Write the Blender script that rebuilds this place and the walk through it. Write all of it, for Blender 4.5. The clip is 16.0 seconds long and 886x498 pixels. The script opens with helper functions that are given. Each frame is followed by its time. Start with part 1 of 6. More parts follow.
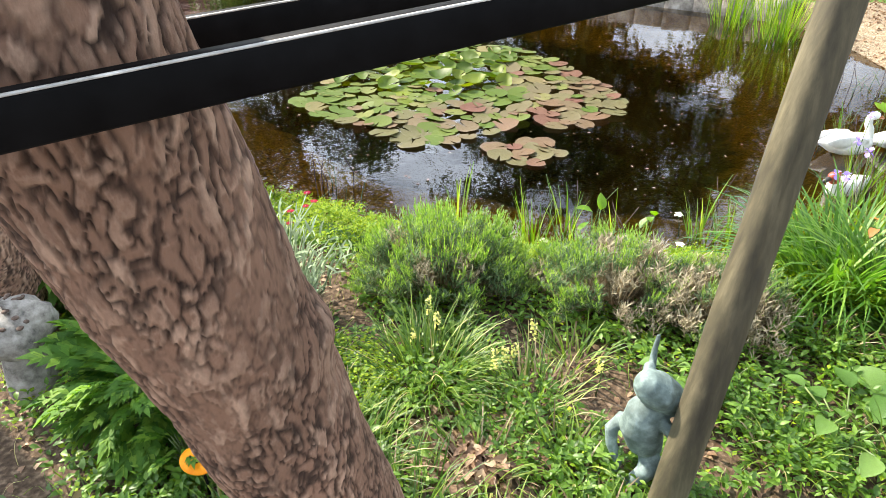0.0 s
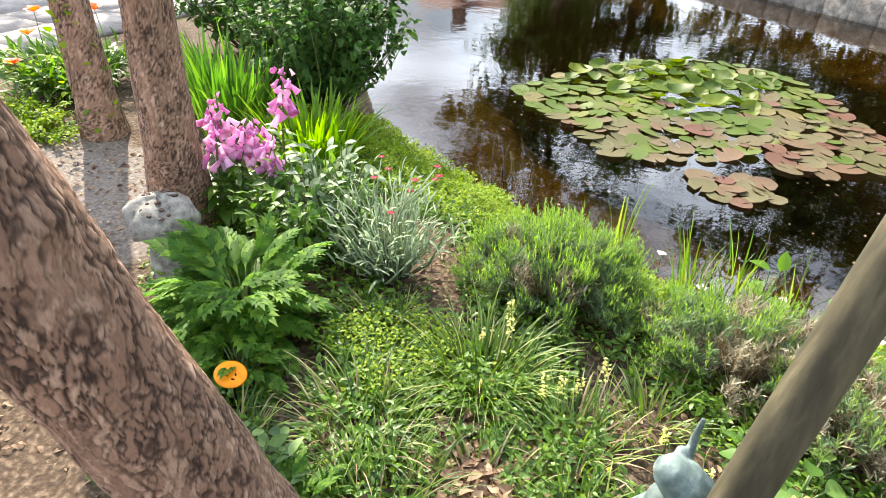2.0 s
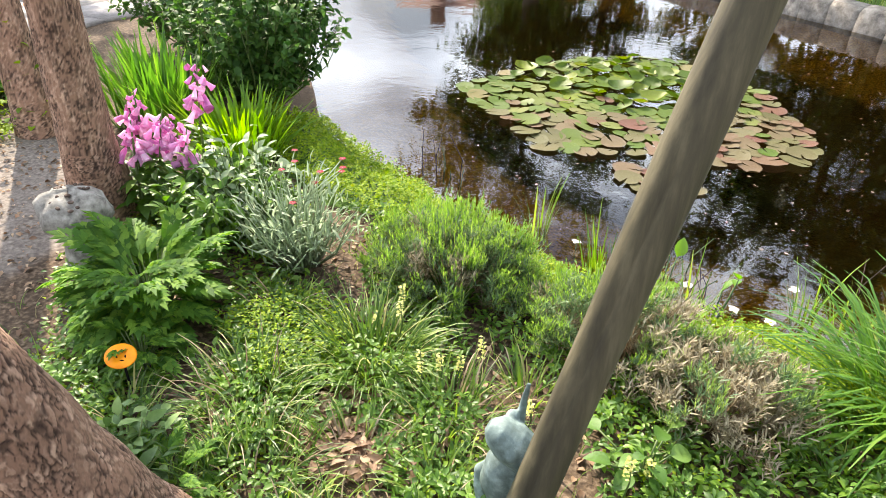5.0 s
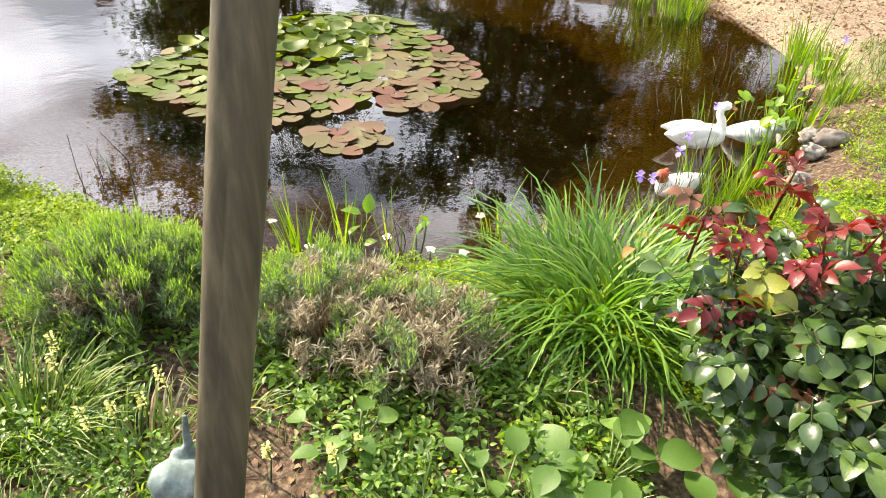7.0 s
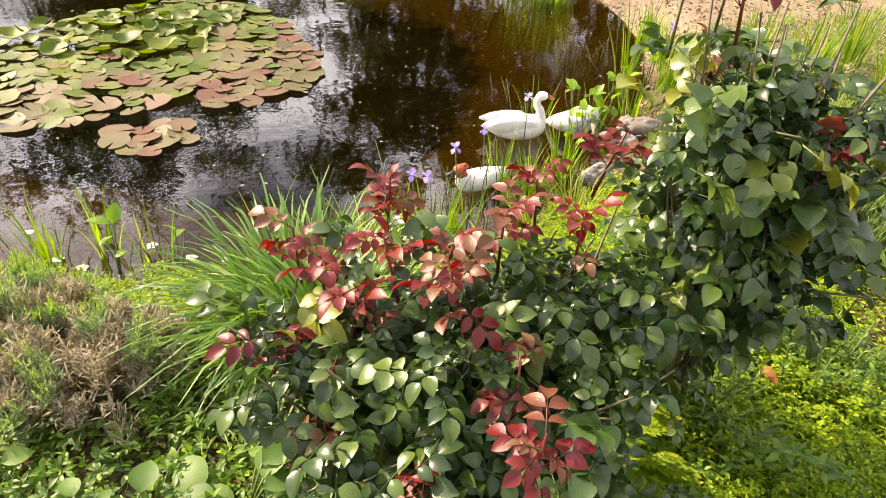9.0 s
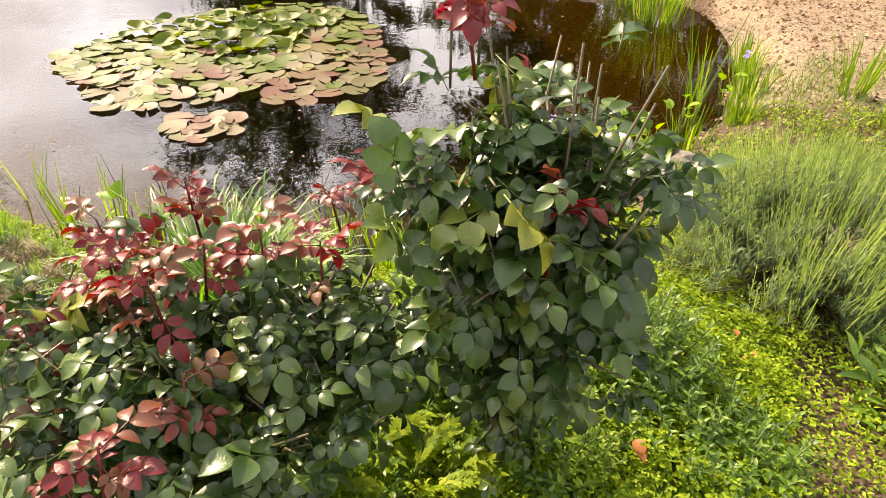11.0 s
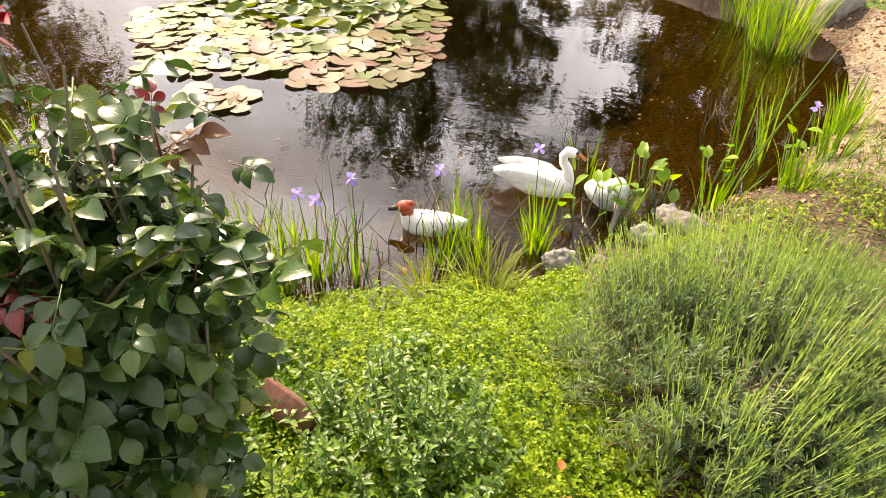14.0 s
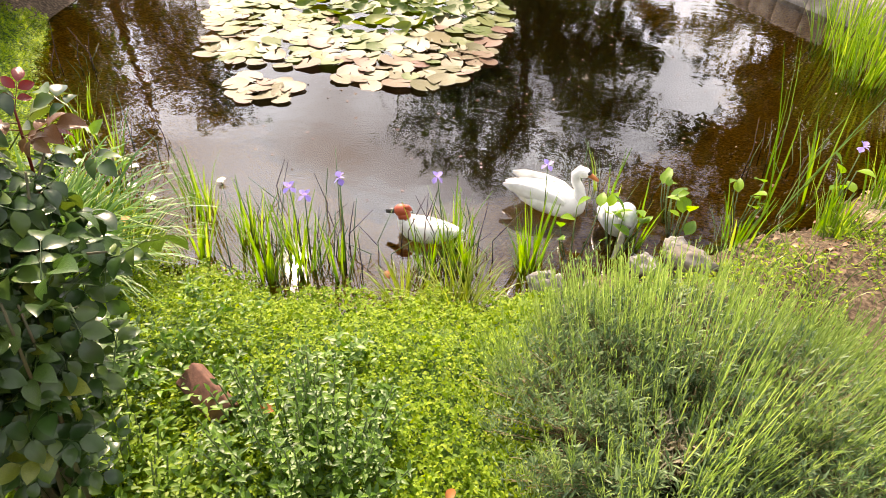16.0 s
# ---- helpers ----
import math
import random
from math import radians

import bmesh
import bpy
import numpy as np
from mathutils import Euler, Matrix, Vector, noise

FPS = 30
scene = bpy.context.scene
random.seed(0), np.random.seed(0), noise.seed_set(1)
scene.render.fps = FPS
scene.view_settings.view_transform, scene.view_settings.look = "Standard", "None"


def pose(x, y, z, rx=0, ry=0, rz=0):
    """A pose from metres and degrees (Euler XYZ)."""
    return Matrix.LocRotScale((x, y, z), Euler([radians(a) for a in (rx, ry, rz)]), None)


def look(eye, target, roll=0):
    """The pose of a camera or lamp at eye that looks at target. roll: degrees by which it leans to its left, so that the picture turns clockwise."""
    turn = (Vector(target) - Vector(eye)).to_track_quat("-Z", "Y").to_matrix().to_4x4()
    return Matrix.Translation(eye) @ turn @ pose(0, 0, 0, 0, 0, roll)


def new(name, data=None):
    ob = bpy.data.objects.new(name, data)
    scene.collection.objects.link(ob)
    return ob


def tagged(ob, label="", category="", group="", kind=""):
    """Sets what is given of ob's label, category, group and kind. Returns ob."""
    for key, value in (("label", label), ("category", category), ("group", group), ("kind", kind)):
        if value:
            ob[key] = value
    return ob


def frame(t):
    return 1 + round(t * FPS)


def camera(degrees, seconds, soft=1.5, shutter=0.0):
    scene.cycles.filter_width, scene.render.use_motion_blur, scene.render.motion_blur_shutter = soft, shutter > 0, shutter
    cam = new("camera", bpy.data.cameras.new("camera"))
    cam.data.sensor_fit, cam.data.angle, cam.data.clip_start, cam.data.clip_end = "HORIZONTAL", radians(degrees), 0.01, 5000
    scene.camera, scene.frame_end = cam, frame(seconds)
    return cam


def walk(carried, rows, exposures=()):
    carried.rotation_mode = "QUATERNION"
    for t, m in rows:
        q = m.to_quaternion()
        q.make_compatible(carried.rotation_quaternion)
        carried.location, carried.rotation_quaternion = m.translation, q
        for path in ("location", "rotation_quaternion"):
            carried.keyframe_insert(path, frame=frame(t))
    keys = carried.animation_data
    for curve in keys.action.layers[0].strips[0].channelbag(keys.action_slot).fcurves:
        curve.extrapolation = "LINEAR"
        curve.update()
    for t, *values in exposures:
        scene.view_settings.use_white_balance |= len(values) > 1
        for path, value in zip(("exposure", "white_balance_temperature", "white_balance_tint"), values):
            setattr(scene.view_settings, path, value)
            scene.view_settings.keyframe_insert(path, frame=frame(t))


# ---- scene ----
cam = camera(70.2, 16.0, soft=0.75)
METRES, EYE, TILT, LEAN, TURN = 4.5, 1.5, -32.0, 0.0, 0.0
ROWS = [
    (0.0, 0.0, 0.0, 0.0, 0.0, 0.0, -0.0),
    (0.5, 0.0491, -0.0116, 0.0036, 5.53, 0.61, -4.54),
    (1.0, 0.0781, 0.0157, 0.0002, 11.38, -0.1, -9.29),
    (1.5, 0.0859, 0.0388, 0.0074, 16.96, -1.58, -13.11),
    (2.0, 0.0971, 0.0411, 0.0086, 21.78, -3.0, -15.57),
    (2.5, 0.1394, 0.0391, 0.0075, 25.26, -4.07, -16.89),
    (3.0, 0.1701, 0.0399, 0.0148, 26.81, -4.53, -17.42),
    (5.5, 0.1715, 0.0483, 0.0212, 16.13, -2.08, -12.38),
    (6.0, 0.1783, 0.0561, 0.0263, 10.46, -1.78, -8.6),
    (6.5, 0.1927, 0.0714, 0.0324, 4.02, -2.12, -4.5),
    (7.0, 0.2227, 0.0809, 0.0388, -2.06, -2.79, -0.84),
    (7.5, 0.2803, 0.0777, 0.0374, -6.55, -3.55, 1.53),
    (8.0, 0.3283, 0.0771, 0.0389, -8.67, -4.0, 2.38),
    (8.5, 0.3728, 0.0853, 0.0492, -8.24, -4.19, 1.97),
    (9.0, 0.4083, 0.091, 0.0582, -6.07, -4.37, 0.85),
    (9.5, 0.4622, 0.0951, 0.0609, -2.73, -4.41, -0.63),
    (12.0, 0.6438, 0.1206, 0.0919, 12.7, -4.56, -9.21),
    (12.5, 0.6758, 0.1583, 0.1115, 14.24, -5.46, -10.59),
    (13.0, 0.7223, 0.1797, 0.1181, 16.15, -6.28, -12.06),
    (13.5, 0.7534, 0.1937, 0.1319, 18.79, -6.99, -13.81),
    (14.0, 0.7706, 0.2253, 0.1474, 22.03, -7.86, -15.66),
    (14.5, 0.7885, 0.2466, 0.1641, 25.17, -8.78, -17.41),
    (15.0, 0.8242, 0.2571, 0.1689, 28.07, -9.74, -18.9),
    (15.5, 0.8448, 0.2672, 0.1781, 30.24, -10.43, -20.01),
    (16.0, 0.849, 0.2735, 0.1838, 31.54, -10.71, -20.69),
]
walk(cam, [(t, pose(0, 0, EYE, TILT, LEAN, TURN) @ pose(METRES * x, METRES * y, METRES * z, 90 + pitch, roll, yaw)) for t, x, y, z, yaw, pitch, roll in ROWS],
     exposures=[(0.0, 1.3, 6800, 11), (6.0, 1.3, 7100, 14), (9.0, 1.12, 8300, 21), (13.0, 1.08, 8600, 22), (16.0, 1.07, 8100, 20)])

# ---- light ----
SUN_AZ, SUN_EL = -52.0, 39.0
sun_dir = Vector((math.sin(radians(SUN_AZ)) * math.cos(radians(SUN_EL)), math.cos(radians(SUN_AZ)) * math.cos(radians(SUN_EL)), math.sin(radians(SUN_EL))))
sun = new("sun", bpy.data.lights.new("sun", "SUN"))
sun.data.energy, sun.data.angle, sun.data.color = 5.8, radians(0.6), (1.0, 0.92, 0.78)
sun.matrix_world = look(sun_dir * 40, (0, 0, 0))
world = bpy.data.worlds.new("sky")
world.use_nodes = True
scene.world = world
wn, wl = world.node_tree.nodes, world.node_tree.links
sky = wn.new("ShaderNodeTexSky")
sky.sky_type, sky.sun_disc = "NISHITA", False
sky.sun_elevation, sky.sun_rotation = radians(SUN_EL), radians(SUN_AZ % 360)
sky.air_density, sky.dust_density = 1.0, 1.2
cl_co = wn.new("ShaderNodeTexCoord")
cl_map = wn.new("ShaderNodeMapping")
cl_map.inputs["Scale"].default_value = (2.2, 2.2, 5.0)
cl_noise = wn.new("ShaderNodeTexNoise")
cl_noise.inputs["Scale"].default_value, cl_noise.inputs["Detail"].default_value = 1.6, 7.0
cl_ramp = wn.new("ShaderNodeValToRGB")
cl_ramp.color_ramp.elements[0].position, cl_ramp.color_ramp.elements[1].position = 0.36, 0.62
cl_mix = wn.new("ShaderNodeMixRGB")
cl_near = wn.new("ShaderNodeVectorMath")
cl_near.operation = "DOT_PRODUCT"
cl_near.inputs[1].default_value = sun_dir
cl_glow = wn.new("ShaderNodeMapRange")
cl_glow.interpolation_type = "SMOOTHSTEP"
for key, value in (("From Min", 0.25), ("From Max", 1.0)):
    cl_glow.inputs[key].default_value = value
cl_tone = wn.new("ShaderNodeMixRGB")
cl_tone.inputs["Color1"].default_value = (12.5, 14.2, 16.5, 1)
cl_tone.inputs["Color2"].default_value = (26.0, 29.5, 34.5, 1)
wl.new(cl_co.outputs["Generated"], cl_near.inputs[0])
wl.new(cl_near.outputs["Value"], cl_glow.inputs["Value"])
wl.new(cl_glow.outputs["Result"], cl_tone.inputs["Fac"])
wl.new(cl_tone.outputs["Color"], cl_mix.inputs["Color2"])
wl.new(cl_co.outputs["Generated"], cl_map.inputs["Vector"])
wl.new(cl_map.outputs["Vector"], cl_noise.inputs["Vector"])
wl.new(cl_noise.outputs["Fac"], cl_ramp.inputs["Fac"])
wl.new(cl_ramp.outputs["Color"], cl_mix.inputs["Fac"])
wl.new(sky.outputs["Color"], cl_mix.inputs["Color1"])
wl.new(cl_mix.outputs["Color"], wn["Background"].inputs["Color"])
wn["Background"].inputs["Strength"].default_value = 0.075


# ---- materials ----
def socket(node, name, value):
    node.inputs[name].default_value = value


def base(name):
    m = bpy.data.materials.new(name)
    m.use_nodes = True
    return m, m.node_tree.nodes, m.node_tree.links, m.node_tree.nodes["Principled BSDF"]


def ramp_of(n, stops):
    r = n.new("ShaderNodeValToRGB")
    el = r.color_ramp.elements
    el[0].position, el[0].color = stops[0][0], (*stops[0][1], 1)
    el[1].position, el[1].color = stops[-1][0], (*stops[-1][1], 1)
    for p, c in stops[1:-1]:
        e = el.new(p)
        e.color = (*c, 1)
    return r


def leaf_mat(name, stops, rough=0.45, through_light=0.35, noise_scale=60.0, own=False, gloss=0.5):
    """Leaf paint: colour by leaf, fine mottling, light passing through."""
    m, n, l, p = base(name)
    both = n.new("ShaderNodeMath")
    both.operation = "ADD"
    whole = n.new("ShaderNodeMath")
    whole.operation = "FRACT"
    l.new(n.new("ShaderNodeObjectInfo").outputs["Random"], both.inputs[0])
    l.new(n.new("ShaderNodeNewGeometry").outputs["Random Per Island"], both.inputs[1])
    l.new(both.outputs[0], whole.inputs[0])
    src = n.new("ShaderNodeObjectInfo").outputs["Random"] if own else whole.outputs[0]
    r = ramp_of(n, stops)
    l.new(src, r.inputs["Fac"])
    tex = n.new("ShaderNodeTexNoise")
    co = n.new("ShaderNodeTexCoord")
    socket(tex, "Scale", noise_scale)
    socket(tex, "Detail", 3.0)
    l.new(co.outputs["Object"], tex.inputs["Vector"])
    hsv = n.new("ShaderNodeHueSaturation")
    mr = n.new("ShaderNodeMapRange")
    socket(mr, "To Min", 0.65)
    socket(mr, "To Max", 1.35)
    l.new(tex.outputs["Fac"], mr.inputs["Value"])
    l.new(mr.outputs["Result"], hsv.inputs["Value"])
    l.new(r.outputs["Color"], hsv.inputs["Color"])
    l.new(hsv.outputs["Color"], p.inputs["Base Color"])
    socket(p, "Roughness", rough)
    socket(p, "Specular IOR Level", gloss)
    bump = n.new("ShaderNodeBump")
    socket(bump, "Strength", 0.25)
    socket(bump, "Distance", 0.004)
    l.new(tex.outputs["Fac"], bump.inputs["Height"])
    l.new(bump.outputs["Normal"], p.inputs["Normal"])
    tr = n.new("ShaderNodeBsdfTranslucent")
    bright = n.new("ShaderNodeHueSaturation")
    socket(bright, "Value", 1.7)
    socket(bright, "Saturation", 1.1)
    l.new(hsv.outputs["Color"], bright.inputs["Color"])
    l.new(bright.outputs["Color"], tr.inputs["Color"])
    mix = n.new("ShaderNodeMixShader")
    socket(mix, "Fac", through_light)
    l.new(p.outputs["BSDF"], mix.inputs[1])
    l.new(tr.outputs["BSDF"], mix.inputs[2])
    l.new(mix.outputs["Shader"], n["Material Output"].inputs["Surface"])
    return m


def solid_mat(name, stops, scale=20.0, rough=0.7, bump=0.3, dist=0.01, detail=6.0, stretch=(1, 1, 1), metal=0.0, gloss=0.5, second=0.0):
    """Noise-coloured surface with relief at two scales."""
    m, n, l, p = base(name)
    co, mp, tex = n.new("ShaderNodeTexCoord"), n.new("ShaderNodeMapping"), n.new("ShaderNodeTexNoise")
    socket(mp, "Scale", stretch)
    socket(tex, "Scale", scale)
    socket(tex, "Detail", detail)
    socket(tex, "Roughness", 0.62)
    l.new(co.outputs["Object"], mp.inputs["Vector"])
    l.new(mp.outputs["Vector"], tex.inputs["Vector"])
    r = ramp_of(n, stops)
    l.new(tex.outputs["Fac"], r.inputs["Fac"])
    out = r.outputs["Color"]
    big = n.new("ShaderNodeTexNoise")
    socket(big, "Scale", scale * 0.16)
    socket(big, "Detail", 3.0)
    l.new(mp.outputs["Vector"], big.inputs["Vector"])
    mr = n.new("ShaderNodeMapRange")
    socket(mr, "From Min", 0.3)
    socket(mr, "From Max", 0.7)
    socket(mr, "To Min", 0.72)
    socket(mr, "To Max", 1.25)
    l.new(big.outputs["Fac"], mr.inputs["Value"])
    hsv = n.new("ShaderNodeHueSaturation")
    l.new(mr.outputs["Result"], hsv.inputs["Value"])
    l.new(out, hsv.inputs["Color"])
    l.new(hsv.outputs["Color"], p.inputs["Base Color"])
    socket(p, "Roughness", rough)
    socket(p, "Metallic", metal)
    socket(p, "Specular IOR Level", gloss)
    b = n.new("ShaderNodeBump")
    socket(b, "Strength", bump)
    socket(b, "Distance", dist)
    l.new(tex.outputs["Fac"], b.inputs["Height"])
    l.new(b.outputs["Normal"], p.inputs["Normal"])
    return m


def ground_mat():
    m, n, l, p = base("garden_soil")
    co = n.new("ShaderNodeTexCoord")
    fine, mid = n.new("ShaderNodeTexNoise"), n.new("ShaderNodeTexNoise")
    for t, s, d in ((fine, 55.0, 8.0), (mid, 5.0, 5.0)):
        socket(t, "Scale", s)
        socket(t, "Detail", d)
        l.new(co.outputs["Object"], t.inputs["Vector"])
    def zone(stops, tex):
        r = ramp_of(n, stops)
        l.new(tex.outputs["Fac"], r.inputs["Fac"])
        return r.outputs["Color"]
    colour = zone([(0.25, (0.022, 0.015, 0.010)), (0.5, (0.075, 0.05, 0.032)), (0.75, (0.2, 0.145, 0.1))], fine)
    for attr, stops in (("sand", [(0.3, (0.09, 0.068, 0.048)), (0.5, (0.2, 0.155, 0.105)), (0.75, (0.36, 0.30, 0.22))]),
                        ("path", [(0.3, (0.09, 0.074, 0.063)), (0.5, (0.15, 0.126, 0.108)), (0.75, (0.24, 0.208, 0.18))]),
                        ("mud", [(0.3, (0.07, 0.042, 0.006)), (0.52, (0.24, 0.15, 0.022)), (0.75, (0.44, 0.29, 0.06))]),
                        # Near-black bed tones painted in for the dimness under deep water.
                        ("deep_shade", [(0.3, (0.012, 0.008, 0.003)), (0.52, (0.035, 0.022, 0.008)), (0.75, (0.07, 0.045, 0.016))]),
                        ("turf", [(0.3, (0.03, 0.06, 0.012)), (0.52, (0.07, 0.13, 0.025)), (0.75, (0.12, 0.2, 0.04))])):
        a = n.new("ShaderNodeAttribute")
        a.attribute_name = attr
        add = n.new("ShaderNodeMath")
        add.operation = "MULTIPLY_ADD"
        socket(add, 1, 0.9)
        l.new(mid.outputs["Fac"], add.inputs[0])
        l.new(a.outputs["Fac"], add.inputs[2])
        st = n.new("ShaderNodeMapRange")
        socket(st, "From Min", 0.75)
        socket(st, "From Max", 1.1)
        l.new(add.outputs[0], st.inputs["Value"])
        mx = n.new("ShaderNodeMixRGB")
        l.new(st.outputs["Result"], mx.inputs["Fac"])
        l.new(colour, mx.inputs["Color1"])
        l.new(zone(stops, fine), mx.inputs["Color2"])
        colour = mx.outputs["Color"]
    l.new(colour, p.inputs["Base Color"])
    socket(p, "Roughness", 0.92)
    socket(p, "Specular IOR Level", 0.2)
    b = n.new("ShaderNodeBump")
    socket(b, "Strength", 0.6)
    socket(b, "Distance", 0.012)
    l.new(fine.outputs["Fac"], b.inputs["Height"])
    l.new(b.outputs["Normal"], p.inputs["Normal"])
    return m


def water_mat():
    """Peaty pond water: brown clear body, mirror by Fresnel, faint ripples."""
    m, n, l, p = base("pond_water")
    n.remove(p)
    co, t1, t2 = n.new("ShaderNodeTexCoord"), n.new("ShaderNodeTexNoise"), n.new("ShaderNodeTexNoise")
    socket(t1, "Scale", 1.6)
    socket(t1, "Detail", 2.0)
    socket(t2, "Scale", 14.0)
    socket(t2, "Detail", 2.0)
    add = n.new("ShaderNodeMath")
    add.operation = "MULTIPLY_ADD"
    socket(add, 1, 0.18)
    l.new(co.outputs["Object"], t1.inputs["Vector"])
    l.new(co.outputs["Object"], t2.inputs["Vector"])
    l.new(t2.outputs["Fac"], add.inputs[0])
    l.new(t1.outputs["Fac"], add.inputs[2])
    b = n.new("ShaderNodeBump")
    socket(b, "Strength", 0.075)
    socket(b, "Distance", 0.05)
    l.new(add.outputs[0], b.inputs["Height"])
    tr, gl, fr, mix = n.new("ShaderNodeBsdfTransparent"), n.new("ShaderNodeBsdfGlossy"), n.new("ShaderNodeFresnel"), n.new("ShaderNodeMixShader")
    tr.inputs["Color"].default_value = (0.76, 0.6, 0.25, 1)
    socket(gl, "Roughness", 0.025)
    socket(fr, "IOR", 1.85)
    for x in (gl, fr):
        l.new(b.outputs["Normal"], x.inputs["Normal"])
    l.new(fr.outputs["Fac"], mix.inputs["Fac"])
    l.new(tr.outputs["BSDF"], mix.inputs[1])
    l.new(gl.outputs["BSDF"], mix.inputs[2])
    l.new(mix.outputs["Shader"], n["Material Output"].inputs["Surface"])
    return m


def bark_mat(name, deep, plate, light):
    """Scaly bark: plate tone follows the relief, fissures coloured dark for bark and shade, with fine grain and lichen.
    """
    m, n, l, p = base(name)
    co, mp = n.new("ShaderNodeTexCoord"), n.new("ShaderNodeMapping")
    socket(mp, "Scale", (1, 1, 0.4))
    l.new(co.outputs["Object"], mp.inputs["Vector"])

    def tex(scale, detail, rough=0.6):
        t = n.new("ShaderNodeTexNoise")
        socket(t, "Scale", scale)
        socket(t, "Detail", detail)
        socket(t, "Roughness", rough)
        l.new(mp.outputs["Vector"], t.inputs["Vector"])
        return t.outputs["Fac"]

    def calc(op, *args):
        k = n.new("ShaderNodeMath")
        k.operation = op
        for i, v in enumerate(args):
            if isinstance(v, (int, float)):
                socket(k, i, v)
            else:
                l.new(v, k.inputs[i])
        return k.outputs[0]

    def attr(key):
        a = n.new("ShaderNodeAttribute")
        a.attribute_name = key
        return a.outputs["Fac"]

    fine, flake, broad = tex(170.0, 8.0, 0.8), tex(60.0, 6.0, 0.7), tex(9.0, 4.0)
    tone = calc("ADD", calc("MULTIPLY_ADD", fine, 0.5, calc("MULTIPLY", flake, 0.3)), calc("MULTIPLY_ADD", attr("plate"), 0.3, -0.05))
    r = ramp_of(n, [(0.33, plate), (0.5, tuple((a + b) / 2 for a, b in zip(plate, light))), (0.66, light)])
    l.new(tone, r.inputs["Fac"])
    hsv = n.new("ShaderNodeHueSaturation")
    l.new(calc("MULTIPLY_ADD", broad, 1.0, 0.5), hsv.inputs["Value"])
    l.new(r.outputs["Color"], hsv.inputs["Color"])
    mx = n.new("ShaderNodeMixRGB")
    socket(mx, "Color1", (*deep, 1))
    l.new(attr("crack_shade"), mx.inputs["Fac"])
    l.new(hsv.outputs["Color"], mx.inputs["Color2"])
    l.new(mx.outputs["Color"], p.inputs["Base Color"])
    socket(p, "Roughness", 0.85)
    socket(p, "Specular IOR Level", 0.25)
    bp = n.new("ShaderNodeBump")
    socket(bp, "Strength", 0.9)
    socket(bp, "Distance", 0.008)
    l.new(calc("ADD", fine, calc("MULTIPLY", flake, 1.5)), bp.inputs["Height"])
    l.new(bp.outputs["Normal"], p.inputs["Normal"])
    return m


M_GROUND, M_WATER = ground_mat(), water_mat()
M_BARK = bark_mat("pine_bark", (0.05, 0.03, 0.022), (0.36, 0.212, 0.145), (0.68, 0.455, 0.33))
M_BARK_DARK = solid_mat("dark_bark", [(0.3, (0.03, 0.02, 0.015)), (0.5, (0.09, 0.06, 0.045)), (0.72, (0.18, 0.13, 0.1))], 40, 0.9, 0.7, 0.006, 8, (1, 1, 0.3))
M_POLE = solid_mat("weathered_pole", [(0.3, (0.022, 0.018, 0.008)), (0.5, (0.055, 0.046, 0.023)), (0.72, (0.12, 0.102, 0.058))], 26, 0.75, 0.35, 0.004, 8, (1, 1, 0.09))
M_BLACK = solid_mat("black_paint", [(0.3, (0.002, 0.002, 0.0022)), (0.7, (0.005, 0.005, 0.0055))], 40, 0.6, 0.15, 0.002, 5, gloss=0.06)
# Pale tone that stands for light on the black rails.
M_EDGE = solid_mat("lit_edge", [(0.3, (0.25, 0.25, 0.24)), (0.7, (0.6, 0.6, 0.58))], 60, 0.5, 0.3, 0.002)
M_STONE = solid_mat("mossy_stone", [(0.3, (0.05, 0.05, 0.045)), (0.45, (0.21, 0.195, 0.17)), (0.7, (0.43, 0.41, 0.37))], 24, 0.9, 0.6, 0.01)
M_CONCRETE = solid_mat("old_concrete", [(0.28, (0.06, 0.052, 0.044)), (0.5, (0.2, 0.175, 0.15)), (0.72, (0.36, 0.33, 0.29))], 9, 0.9, 0.6, 0.01, 9)
M_PAVE = solid_mat("grey_paving", [(0.3, (0.2, 0.178, 0.17)), (0.7, (0.31, 0.28, 0.265))], 30, 0.9, 0.3, 0.004)
M_BRICK = solid_mat("red_brick", [(0.3, (0.08, 0.032, 0.02)), (0.7, (0.2, 0.09, 0.06))], 40, 0.9, 0.5, 0.004)
M_WHITE = solid_mat("white_decoy", [(0.3, (0.62, 0.62, 0.60)), (0.55, (0.82, 0.82, 0.80)), (0.75, (0.86, 0.86, 0.84))], 14, 0.45, 0.12, 0.004)
M_GREYBIRD = solid_mat("grey_decoy", [(0.3, (0.18, 0.2, 0.21)), (0.5, (0.42, 0.45, 0.47)), (0.7, (0.66, 0.68, 0.7))], 16, 0.5, 0.15, 0.004)
M_REDHEAD = solid_mat("russet_head", [(0.3, (0.3, 0.04, 0.016)), (0.7, (0.46, 0.085, 0.035))], 30, 0.5, 0.1, 0.003)
M_BILL = solid_mat("dark_bill", [(0.3, (0.02, 0.02, 0.02)), (0.7, (0.05, 0.045, 0.04))], 40, 0.4, 0.1, 0.002)
M_ORBILL = solid_mat("orange_bill", [(0.3, (0.5, 0.14, 0.03)), (0.7, (0.65, 0.22, 0.06))], 40, 0.4, 0.1, 0.002)
M_VERDIGRIS = solid_mat("verdigris", [(0.28, (0.05, 0.075, 0.07)), (0.5, (0.13, 0.18, 0.17)), (0.72, (0.30, 0.39, 0.38))], 26, 0.7, 0.35, 0.004, 8)
